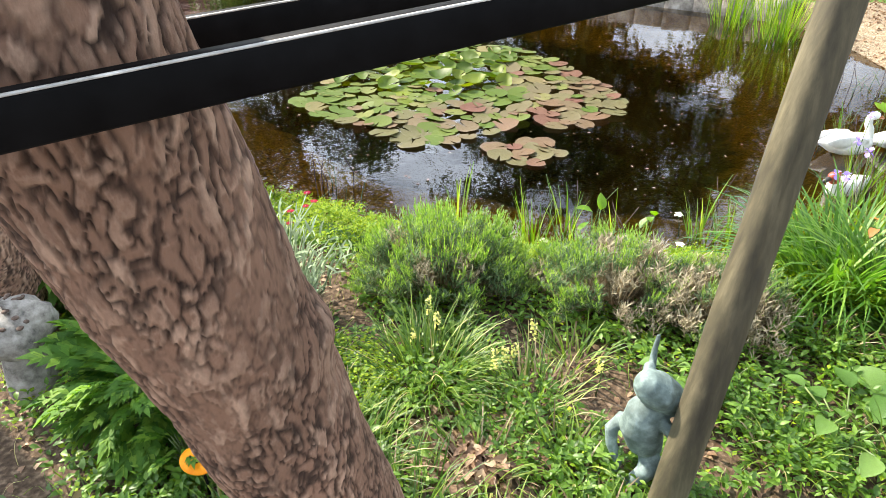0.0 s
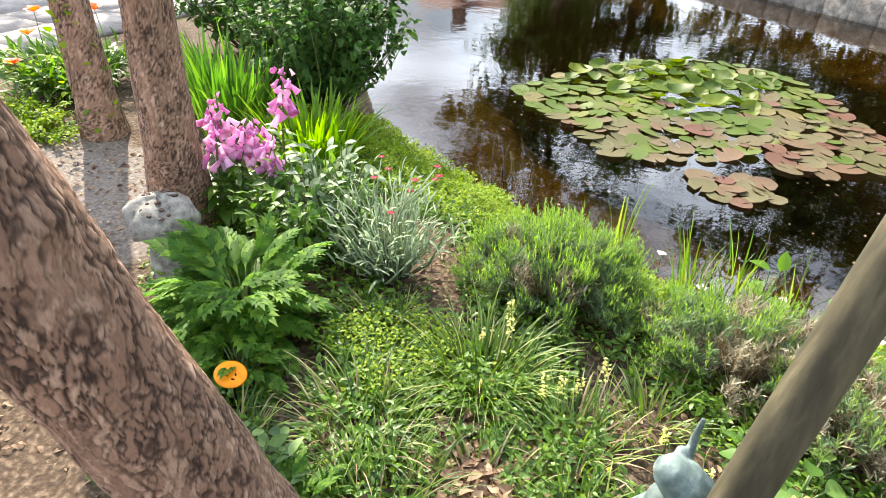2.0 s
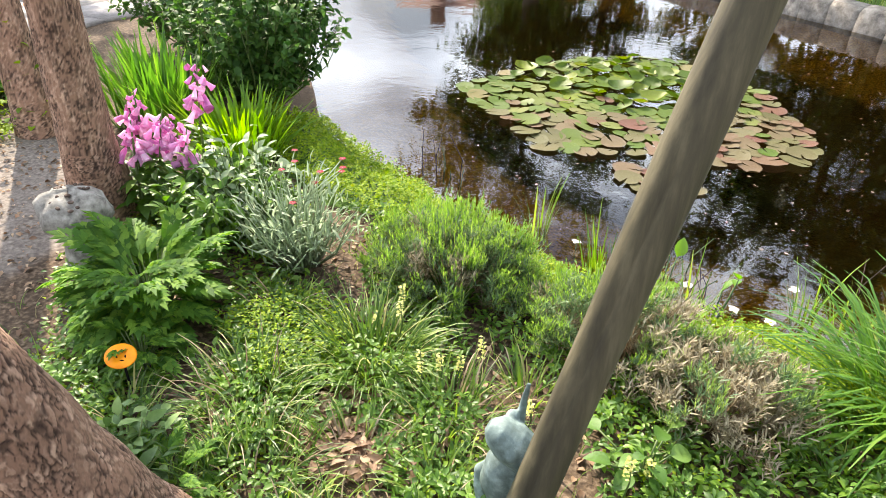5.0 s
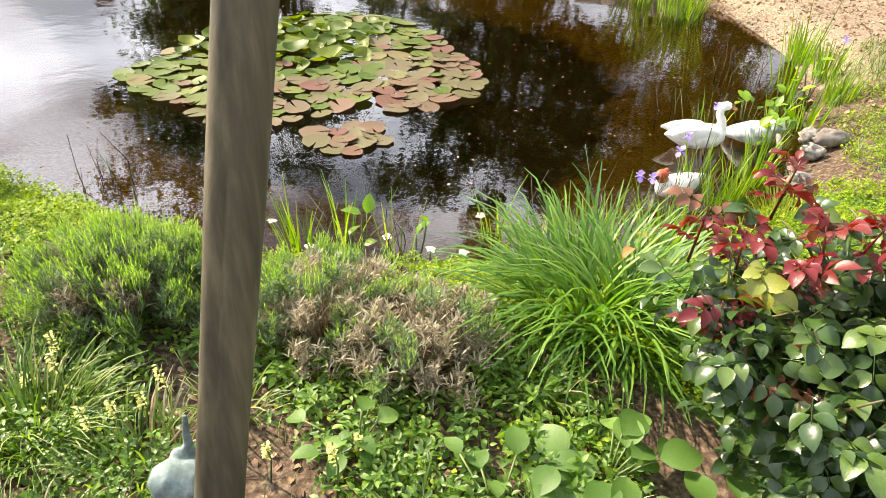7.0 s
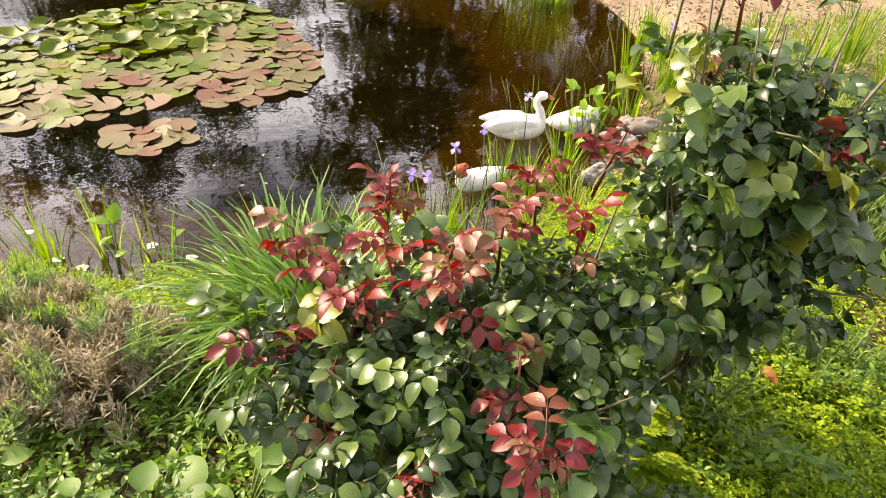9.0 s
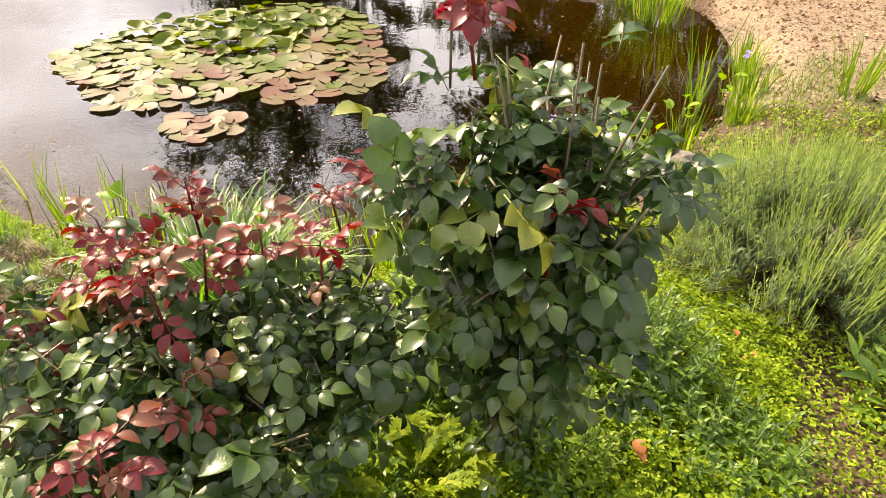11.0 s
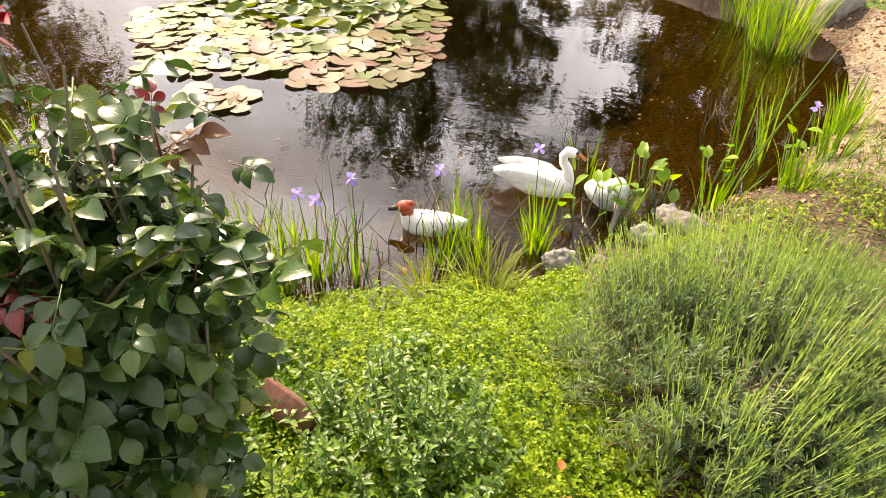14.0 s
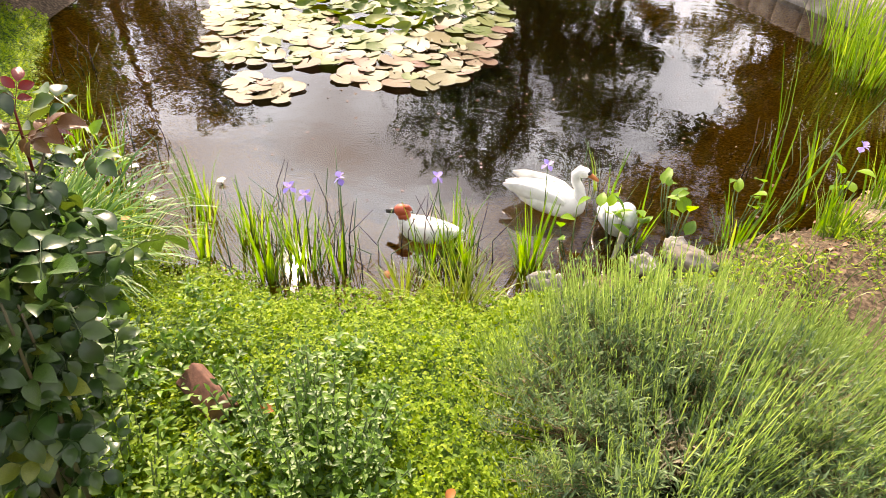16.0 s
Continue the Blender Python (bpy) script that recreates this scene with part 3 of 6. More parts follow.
# ---- far side: rim, lawn, paving, house, trees ----
def rim():
    pts = [(4.15, 7.9), (3.6, 8.4), (3.02, 8.85), (2.1, 9.55), (1.2, 10.25), (0.2, 11.05), (-0.7, 11.75)]
    root = thing("pond_rim", (3.0, 8.85, 0), "low grey weathered concrete rim along the far pond bank", "pond rim", kind="structure")
    for (ax, ay), (bx, by) in zip(pts, pts[1:]):
        length = math.hypot(bx - ax, by - ay)
        n = max(1, round(length / 0.45))
        for i in range(n):
            s = (i + 0.5) / n
            h = Heap()
            t = Matrix.Rotation(math.atan2(by - ay, bx - ax), 3, "Z")
            segs = 5
            prof = [(-0.17, -0.25), (-0.18, 0.03), (-0.14, 0.075), (0.0, 0.09), (0.14, 0.07), (0.2, 0.02), (0.2, -0.25)]
            v, f = [], []
            for k in range(segs + 1):
                u = (k / segs - 0.5) * (length / n - 0.008)
                for py, pz in prof:
                    j = noise.noise(Vector((ax + u * 3 + i, by + py * 5, pz * 6))) * 0.025
                    q = t @ Vector((u, py + j, pz + j))
                    v.append((ax + (bx - ax) * s + q.x - 3.0, ay + (by - ay) * s + q.y - 8.85, q.z))
            m = len(prof)
            for k in range(segs):
                f += [(k * m + a, k * m + a + 1, k * m + m + a + 1, k * m + m + a) for a in range(m - 1)]
            f += [tuple(range(m))[::-1], tuple(segs * m + a for a in range(m))]
            h.add(v, f)
            part("rim_stone", h, M_CONCRETE, root)


rim()


def lawn():
    h = Heap()
    n = 26000
    x, y = U(-6, 5.5, n), U(8.6, 15, n)
    ok = (shore_depth(x, y) < -0.4)
    x, y = x[ok], y[ok]
    P = np.stack([x, y, ground_z(x, y)], -1)
    R = turns(U(0, 6.28, len(x)), U(-0.2, 0.2, len(x)), np.zeros(len(x)))
    h.many(blade_t(0.2, 0.8, 3), P, R, np.stack([U(0.006, 0.012, len(x)), U(0.05, 0.11, len(x)), U(0.05, 0.11, len(x))], -1))
    single("lawn_grass", h, L_GRASS, (0, 0, 0), "mown bright green lawn behind the pond rim", "lawn", kind="stuff")


lawn()


def paving():
    root = thing("pavement", (-6.0, 5.0, 0), "pale pinkish grey paved driveway beyond the border", "paving", kind="structure")
    slab = Heap()
    slab.box((0, 0, 0), (0.594, 0.594, 0.05))
    me = slab.mesh("slab", False)
    me.materials.append(M_PAVE)
    for i in range(14):
        for k in range(12):
            x, y = -4.75 - i * 0.6, 1.6 + k * 0.6
            if shore_depth(np.array([x]), np.array([y]))[0] < -0.75:
                ob = part("slab", me, M_PAVE, root)
                ob.location = (x + 6.0, y - 5.0, 0.008 + U(-0.003, 0.003))


paving()


def fence():
    root = thing("wire_fence", (-5.4, 2.4, 0.03), "low dark metal rail fence beside the driveway", "fence")
    for i in range(22):
        h = Heap()
        h.tube([(0, i * 0.07 - 0.4, -0.02), (0, i * 0.07 - 0.4, 0.5)], [0.006, 0.006], 6)
        part("bar", h, M_WIRE, root)
    for z in (0.08, 0.46):
        h = Heap()
        h.tube([(0, -0.44, z), (0, 1.12, z)], [0.009, 0.009], 6)
        part("rail", h, M_WIRE, root)


fence()


def slat_fence():
    root = thing("slatted_fence", (3.5, 12.7, 0), "short weathered slatted wooden fence on the far lawn", "fence")
    for i in range(16):
        h = Heap()
        h.box((-0.68 + i * 0.09, 0, 0.42), (0.05, 0.02, 0.96))
        part("slat", h, M_CONCRETE, root, smooth=False)
    for z in (0.15, 0.7):
        h = Heap()
        h.box((0, 0.03, z), (1.5, 0.03, 0.07))
        part("crossbar", h, M_POLE, root, smooth=False)


slat_fence()


def house(x, y, rot):
    root = thing("house", (x, y, 0), "far brick house with a dark red tiled roof and chimney", "house")
    root.rotation_euler = (0, 0, radians(rot))
    h = Heap()
    h.box((0, 0, 1.7), (11, 7, 3.6))
    part("wall", h, M_WALLPAINT, root, smooth=False)
    h = Heap()
    h.add([(-5.9, -4, 3.3), (5.9, -4, 3.3), (5.9, 4, 3.3), (-5.9, 4, 3.3), (-4.8, 0, 5.9), (4.8, 0, 5.9)], [(0, 1, 5, 4), (1, 2, 5), (2, 3, 4, 5), (3, 0, 4), (3, 2, 1, 0)])
    roof = part("roof", h, M_ROOF, root, smooth=False)
    h = Heap()
    h.box((-2.6, 0.2, 6.2), (0.75, 0.6, 1.5))
    h.box((-2.6, 0.2, 6.98), (0.9, 0.75, 0.12))
    part("chimney", h, M_WALLPAINT, roof, smooth=False)
    for wx in (-3.8, -1.3, 1.3, 3.8):
        h = Heap()
        for dx, dz, sx, sz in ((0, 0.62, 1.3, 0.08), (0, -0.62, 1.3, 0.08), (-0.61, 0, 0.08, 1.2), (0.61, 0, 0.08, 1.2), (0, 0, 0.05, 1.2)):
            h.box((wx + dx, -3.52, 1.7 + dz), (sx, 0.1, sz))
        w = part("window", h, M_WHITE, root, smooth=False)
        h = Heap()
        h.box((wx, -3.51, 1.7), (1.2, 0.03, 1.2))
        part("pane", h, M_PANE, w, smooth=False)


house(-12.9, 35.4, 14)


def tree(x, y, height, spread, leaves, mat, label, low=0.25, size=0.13, weep=0.0, seed=1, lean=(0, 0)):
    r = np.random.default_rng(seed)
    root = thing("tree", (x, y, gz(x, y) - 0.05), label, "tree", "trees round the pond")
    trunk, crown = Heap(), Heap()
    tips = []
    top = Vector((lean[0], lean[1], height * 0.82))
    tp = [Vector((0, 0, 0)).lerp(top, s) + Vector((math.sin(s * 5 + seed), math.cos(s * 4 + seed), 0)) * 0.12 * s * height / 5 for s in np.linspace(0, 1, 9)]
    trunk.tube(tp, [height * 0.03 * (1 - 0.85 * s) + 0.01 for s in np.linspace(0, 1, 9)], 9)
    for i in range(int(16 + height * 2)):
        s = low + (0.97 - low) * (i + 0.5) / (16 + height * 2)
        p = tp[int(s * 8)].lerp(tp[min(8, int(s * 8) + 1)], s * 8 - int(s * 8))
        a = i * 2.4 + r.uniform(-0.4, 0.4)
        reach = spread * (math.sin(math.pi * min(1, 0.22 + 0.78 * (1 - s) / (1 - low))) ** 0.7) * r.uniform(0.7, 1.1)
        d = Vector((math.cos(a), math.sin(a), r.uniform(0.15, 0.7)))
        pts = [p + d * reach * q + Vector((r.normal() * 0.06, r.normal() * 0.06, -weep * 0.3 * q * q)) * reach for q in (0, 0.35, 0.7, 1.0)]
        trunk.tube(pts, [height * 0.009 * (1 - s * 0.6) * k for k in (1, 0.75, 0.5, 0.2)], 6)
        for q in (0.45, 0.6, 0.75, 0.88, 1.0):
            c = pts[0].lerp(pts[3], q)
            for _ in range(2):
                e = c + Vector((r.normal(), r.normal(), r.normal() * 0.6)) * reach * 0.2
                trunk.tube([c, (c + e) / 2 + Vector((0, 0, 0.05)), e], [0.02 * height / 9, 0.012 * height / 9, 0.005], 4)
                tips.append((c, e))
    part("trunk", trunk, M_BARK_DARK, root)
    n = leaves
    k = r.integers(0, len(tips), n)
    c, e = np.array([tuple(t[0]) for t in tips])[k], np.array([tuple(t[1]) for t in tips])[k]
    s = r.uniform(0.1, 1.15, (n, 1))
    P = c + (e - c) * s + r.normal(0, 0.11 * spread / 2, (n, 3))
    if weep:
        P[:, 2] -= r.uniform(0, weep, n) * height * 0.45
        P[:, 2] = np.maximum(P[:, 2], 0.2)
    R = turns(r.uniform(0, 6.28, n), r.uniform(-1.2, 0.4, n) - weep, r.uniform(-1, 1, n))
    S = r.uniform(0.6, 1.25, (n, 1)) * size * np.array([[1, 1, 1]])
    crown.many(leaf_t(0.5 if not weep else 0.16, 0.1, 0.2, 3), P, R, S)
    part("crown", crown, mat, root)


tree(-3.9, 15.5, 7.5, 3.3, 12500, L_TREE, "broad-leaved tree with dark open crown behind the pond", 0.25, 0.21, 0, 3)
tree(0.4, 21.0, 4.8, 2.4, 8000, L_TREE, "dense dark green tree behind the pond lawn", 0.1, 0.2, 0, 5)
tree(3.2, 14.5, 6.6, 2.9, 20000, L_TREE, "tall dense dark tree beyond the pond rim", 0.1, 0.21, 0, 8)
tree(6.6, 13.5, 6.0, 2.9, 16000, L_WILLOW, "light green bushy tree beyond the sandy bank", 0.08, 0.18, 0, 11)
tree(9.0, 9.8, 5.7, 2.8, 15000, L_TREE, "dark leafy tree behind the sandy bank", 0.08, 0.18, 0, 14)
tree(-5.2, 19.5, 5.2, 1.8, 8000, L_WILLOW, "weeping willow with trailing fronds behind the pond", 0.4, 0.3, 0.8, 17)
tree(-11.0, 9.0, 6.8, 2.7, 8000, L_TREE, "dark leafy tree beside the driveway", 0.2, 0.2, 0, 21)
tree(-2.8, 18.5, 5.4, 1.8, 8000, L_TREE, "dark tree in the row behind the pond", 0.12, 0.2, 0, 25)


# ---- the trunks, pole and rails on the near side ----
def pine(at, axis, radii, label, group="pine trunks", knots=(), sides=72, rows=170):
    """A bare bark-plated trunk through the points of axis."""
    root = thing("pine_tree", at, label, "tree", group)
    ax = [Vector(p) - Vector(at) for p in axis]
    v, f, crack_shade, tones = [], [], [], []
    for i in range(rows):
        s = i / (rows - 1) * (len(ax) - 1)
        k = min(int(s), len(ax) - 2)
        p, d = ax[k].lerp(ax[k + 1], s - k), (ax[k + 1] - ax[k]).normalized()
        r0 = radii[k] + (radii[k + 1] - radii[k]) * (s - k)
        a1 = d.cross(Vector((0, 1, 0))).normalized()
        a2 = d.cross(a1)
        for j in range(sides):
            a = 2 * math.pi * j / sides
            out = a1 * math.cos(a) + a2 * math.sin(a)
            q = p + out * r0
            warp = noise.noise_vector(q * 17) * 1.1 + noise.noise_vector(q * 55) * 0.55
            near, cells = noise.voronoi(Vector((q.x * 80, q.y * 80, q.z * 23)) + warp)
            part_open = max(0.0, min(1.0, 0.95 + 1.3 * noise.noise(Vector((q.x * 22, q.y * 22, q.z * 9)))))
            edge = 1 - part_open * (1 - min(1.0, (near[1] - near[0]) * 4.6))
            small, bits = noise.voronoi(Vector((q.x * 130, q.y * 130, q.z * 52)) + warp * 1.4)
            chip = min(1.0, (small[1] - small[0]) * 4.0)
            level, scale = noise.cell(cells[0] * 7.3), noise.cell(bits[0] * 5.1)
            bump = 0.0026 * min(1.0, edge * 1.6) + 0.0009 * level + 0.0008 * scale * chip - 0.003 + 0.005 * noise.noise(q * 8) + 0.0003 * noise.noise(q * 150)
            # Low in cracks: dark fissure bark, with crevice shade painted in as well.
            crack_shade.append(min(1.0, 1.25 * edge ** 1.3 * (0.6 + 0.4 * chip)))
            tones.append(0.5 * level + 0.5 * scale)
            for kp, kr, kh in knots:
                g = (q - (Vector(kp) - Vector(at))).length
                bump += kh * math.exp(-(g / kr) ** 2)
            v.append(tuple(q + out * bump))
    for i in range(rows - 1):
        for j in range(sides):
            f.append((i * sides + j, i * sides + (j + 1) % sides, (i + 1) * sides + (j + 1) % sides, (i + 1) * sides + j))
    h = Heap()
    h.add(v, f)
    stem = part("trunk", h, M_BARK, root)
    for key, values in (("crack_shade", crack_shade), ("plate", tones)):
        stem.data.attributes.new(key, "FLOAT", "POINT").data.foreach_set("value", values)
    return root


pine((0.02, 0.8, 0), [(0.02, 0.8, -0.1), (-0.1, 0.656, 0.3), (-0.165, 0.52, 0.85), (-0.233, 0.383, 1.4), (-0.30, 0.26, 1.9), (-0.4, 0.1, 2.6)], [0.13, 0.105, 0.088, 0.082, 0.078, 0.07],
     "leaning pine trunk with cracked reddish plated bark", knots=(((-0.13, 0.47, 1.12), 0.03, 0.016),), sides=230, rows=680)
pine((-1.6, 1.84, 0), [(-1.6, 1.86, -0.1), (-1.58, 1.84, 0.12), (-1.53, 1.80, 0.4), (-1.5, 1.79, 0.9), (-1.47, 1.77, 1.6), (-1.42, 1.75, 2.6)], [0.17, 0.135, 0.105, 0.09, 0.085, 0.08],
     "upright pine trunk with brown bark behind the stone mushroom", sides=110, rows=300)
pine((-2.72, 2.36, 0), [(-2.72, 2.36, -0.1), (-2.74, 2.37, 0.2), (-2.8, 2.4, 0.7), (-2.85, 2.42, 1.3), (-2.9, 2.45, 2.4)], [0.14, 0.11, 0.095, 0.09, 0.08],
     "slender pine trunk with ivy sprigs beside the soil path")
ivy_root = thing("ivy", (-2.66, 2.26, 0), "green ivy sprigs climbing the slender trunk", "ivy")
for i in range(46):
    h = Heap()
    h.many(leaf_t(0.8, 0.12, 0.25, 5), np.zeros((1, 3)), np.eye(3)[None], np.ones((1, 3)))
    if i == 0:
        ivy_mesh = h.mesh("leaf")
    ob = part("leaf", ivy_mesh, L_COVER, ivy_root)
    a = random.uniform(-0.3, 2.2)
    ob.location = (-0.10 + math.cos(a) * 0.135 - 0.1 * i / 46, 0.11 - math.sin(a) * 0.125 + 0.02 * i / 46, 0.05 + 0.95 * i / 46)
    k = random.uniform(0.03, 0.055)
    ob.rotation_euler, ob.scale = (random.uniform(-0.6, 0.9), random.uniform(-0.5, 0.5), random.uniform(0, 6.28)), (k, k, k)


def pole():
    a, b = Vector((0.573, 1.036, 0)), Vector((0.776, 1.292, 1.3))
    d = (b - a) / 1.3
    root = thing("wooden_pole", a, "round weathered grey-brown wooden pole leaning in the bed", "pole")
    v, f, rows, sides = [], [], 90, 40
    for i in range(rows):
        z = -0.15 + 2.35 * i / (rows - 1)
        p = d * z
        for j in range(sides):
            t = 2 * math.pi * j / sides
            o = Vector((math.cos(t), math.sin(t), 0))
            r = 0.047 - 0.0025 * z + 0.0022 * noise.noise(Vector((math.cos(t) * 2, math.sin(t) * 2, z * 2.5))) + 0.0006 * noise.noise(Vector((math.cos(t) * 12, math.sin(t) * 12, z * 3)))
            if abs(((t - 4.55 - 0.05 * math.sin(z * 6)) + math.pi) % (2 * math.pi) - math.pi) < 0.09 and 0.3 < z < 1.05:
                r -= 0.006
            v.append(tuple(p + o * r))
    for i in range(rows - 1):
        for j in range(sides):
            f.append((i * sides + j, i * sides + (j + 1) % sides, (i + 1) * sides + (j + 1) % sides, (i + 1) * sides + j))
    h = Heap()
    h.add(v, f)
    part("shaft", h, M_POLE, root)


pole()


def rails():
    a, b = Vector((-0.385, 0.163, 1.372)), Vector((0.517, 0.708, 1.435))
    d = (b - a).normalized()
    t = d.to_track_quat("X", "Z").to_matrix()
    side = Vector((-d.y, d.x, 0)).normalized()
    root = thing("black_rail", a, "pair of black painted rails clamped round the leaning trunk", "rail")
    L = (b - a).length
    for off, lift in ((0.0, 0.0), (0.23, -0.03)):
        c = d * L / 2 + side * off + Vector((0, 0, 0.0125 + lift))
        h = Heap()
        v, f = [], []
        prof = [(-0.008, -0.0125), (0.008, -0.0125), (0.009, -0.011), (0.009, 0.011), (0.008, 0.0125), (-0.008, 0.0125), (-0.009, 0.011), (-0.009, -0.011)]
        for u in (-L / 2, 0, L / 2):
            v += [tuple(c + t @ Vector((u, y, z))) for y, z in prof]
        for k in range(2):
            f += [(k * 8 + j, k * 8 + (j + 1) % 8, k * 8 + 8 + (j + 1) % 8, k * 8 + 8 + j) for j in range(8)]
        f += [tuple(range(8))[::-1], tuple(range(16, 24))]
        h.add(v, f)
        bar = part("rail_bar", h, M_BLACK, root, smooth=False)
        # Pale strip paints the light caught along the bar's top edge.
        h = Heap()
        h.box(c + t @ Vector((0, -0.0072, 0.013)), (L - 0.01, 0.0025, 0.0012), t)
        part("lit_edge", h, M_EDGE, bar, "pale strip painted for light on the top edge", smooth=False)
    for s in (0.97,):
        h = Heap()
        p = d * L * s
        h.tube([p + side * -0.014 + Vector((0, 0, 0.016)), p + side * 0.245 + Vector((0, 0, -0.014))], [0.006, 0.006], 8)
        part("bolt", h, M_WIRE, root)


rails()


# ---- ornaments ----
def statue(name, heaps, at, rot, label, category, scale=1.0, merge=0.0):
    """One plain mesh from several heaps, each with its own paint."""
    verts, faces, mats, idx = [], [], [], []
    n = 0
    for heap, mat in heaps:
        me = heap.mesh("tmp")
        verts += [tuple(q.co) for q in me.vertices]
        faces += [tuple(k + n for k in p.vertices) for p in me.polygons]
        idx += [len(mats)] * len(me.polygons)
        n += len(me.vertices)
        mats.append(mat)
        bpy.data.meshes.remove(me)
    me = bpy.data.meshes.new(name)
    me.from_pydata(verts, [], faces)
    for m in mats:
        me.materials.append(m)
    me.polygons.foreach_set("material_index", idx)
    me.polygons.foreach_set("use_smooth", [True] * len(faces))
    ob = new(name, me)
    ob.location, ob.rotation_euler, ob.scale = at, (0, 0, radians(rot)), (scale,) * 3
    if merge:
        r = ob.modifiers.new("merge", "REMESH")
        r.mode, r.voxel_size, r.use_smooth_shade = "VOXEL", merge, True
        s = ob.modifiers.new("soften", "SMOOTH")
        s.iterations, s.factor = 4, 0.5
    return tagged(ob, label, category)


def loft(h, stations, sides=18, power=2.0):
    """Body along x: stations of (x, centre z, half width, half height)."""
    v, f = [], []
    for x, z, w, t in stations:
        for k in range(sides):
            a = 2 * math.pi * k / sides
            c, s = math.cos(a), math.sin(a)
            v.append((x, math.copysign(abs(c) ** (2 / power), c) * w, z + math.copysign(abs(s) ** (2 / power), s) * t))
    for i in range(len(stations) - 1):
        for k in range(sides):
            f.append((i * sides + k, i * sides + (k + 1) % sides, (i + 1) * sides + (k + 1) % sides, (i + 1) * sides + k))
    f += [tuple(range(sides))[::-1], tuple((len(stations) - 1) * sides + k for k in range(sides))]
    h.add(v, f)


def swan():
    b, bill, eye = Heap(), Heap(), Heap()
    loft(b, [(-0.235, 0.105, 0.004, 0.006), (-0.20, 0.10, 0.03, 0.025), (-0.13, 0.085, 0.07, 0.055), (-0.04, 0.075, 0.092, 0.075), (0.05, 0.07, 0.092, 0.078), (0.12, 0.068, 0.075, 0.072), (0.165, 0.07, 0.05, 0.055), (0.188, 0.072, 0.02, 0.03)], 22)
    for s in (-1, 1):
        w = Heap()
        loft(w, [(-0.225, 0.125, 0.004, 0.008), (-0.15, 0.12, 0.012, 0.035), (-0.05, 0.11, 0.018, 0.05), (0.05, 0.10, 0.016, 0.045), (0.10, 0.095, 0.006, 0.02)], 14)
        b.add(np.concatenate(w.v) + np.array([0, s * 0.07, 0]), [tuple(q) for blk in w.f for q in blk])
    b.tube([(0.13, 0, 0.07), (0.155, 0, 0.12), (0.145, 0, 0.17), (0.12, 0, 0.205), (0.115, 0, 0.24), (0.135, 0, 0.265), (0.16, 0, 0.265)], [0.05, 0.034, 0.026, 0.023, 0.023, 0.027, 0.024], 14)
    b.ball((0.15, 0, 0.262), (0.036, 0.026, 0.027), 14, 10)
    bill.tube([(0.178, 0, 0.257), (0.205, 0, 0.247), (0.228, 0, 0.236)], [0.016, 0.011, 0.007], 10)
    eye.ball((0.179, 0, 0.268), (0.012, 0.021, 0.010), 10, 6)
    return statue("swan_decoy", [(b, M_WHITE), (bill, M_ORBILL), (eye, M_BILL)], (2.7, 3.95, WATER_Z - 0.01), 12, "white swan ornament with orange bill floating by the reeds", "swan ornament", 0.98)


swan()


def grey_bird():
    b, bill = Heap(), Heap()
    loft(b, [(-0.16, 0.03, 0.01, 0.012), (-0.11, 0.05, 0.05, 0.035), (-0.03, 0.075, 0.075, 0.06), (0.05, 0.09, 0.07, 0.07), (0.10, 0.10, 0.045, 0.055), (0.12, 0.105, 0.02, 0.03)], 18)
    b.tube([(0.06, 0, 0.12), (0.085, 0, 0.165), (0.12, -0.005, 0.165), (0.145, -0.01, 0.135)], [0.045, 0.038, 0.034, 0.024], 14)
    b.ball((0.12, -0.01, 0.15), (0.036, 0.03, 0.032), 12, 8)
    bill.tube([(0.14, -0.02, 0.13), (0.165, -0.03, 0.08), (0.2, -0.06, 0.02)], [0.016, 0.014, 0.008], 8)
    return statue("grey_bird_decoy", [(b, M_GREYBIRD), (bill, M_STONE)], (3.05, 3.98, WATER_Z - 0.01), -50, "grey and white bowed bird ornament beside the swan", "bird ornament", 1.15)


grey_bird()


def duck():
    b, head, bill = Heap(), Heap(), Heap()
    loft(b, [(-0.155, 0.07, 0.004, 0.005), (-0.12, 0.06, 0.03, 0.02), (-0.06, 0.045, 0.055, 0.045), (0.01, 0.04, 0.065, 0.052), (0.07, 0.04, 0.055, 0.052), (0.105, 0.045, 0.032, 0.04), (0.12, 0.048, 0.012, 0.02)], 18)
    b.tube([(0.085, 0, 0.05), (0.1, 0, 0.085)], [0.034, 0.028], 12)
    head.tube([(0.092, 0, 0.072), (0.1, 0, 0.092), (0.104, 0, 0.104)], [0.028, 0.027, 0.026], 14)
    head.ball((0.108, 0, 0.11), (0.034, 0.027, 0.028), 14, 10)
    head.tube([(0.1, 0, 0.128), (0.083, 0, 0.13), (0.066, 0, 0.12)], [0.012, 0.012, 0.004], 8)
    bill.tube([(0.136, 0, 0.106), (0.155, 0, 0.098), (0.175, 0, 0.095)], [0.013, 0.011, 0.009], 8)
    return statue("duck_decoy", [(b, M_WHITE), (head, M_REDHEAD), (bill, M_BILL)], (2.39, 3.37, WATER_Z - 0.012), 200, "white duck ornament with a russet head on the water", "duck ornament", 1.15)


duck()


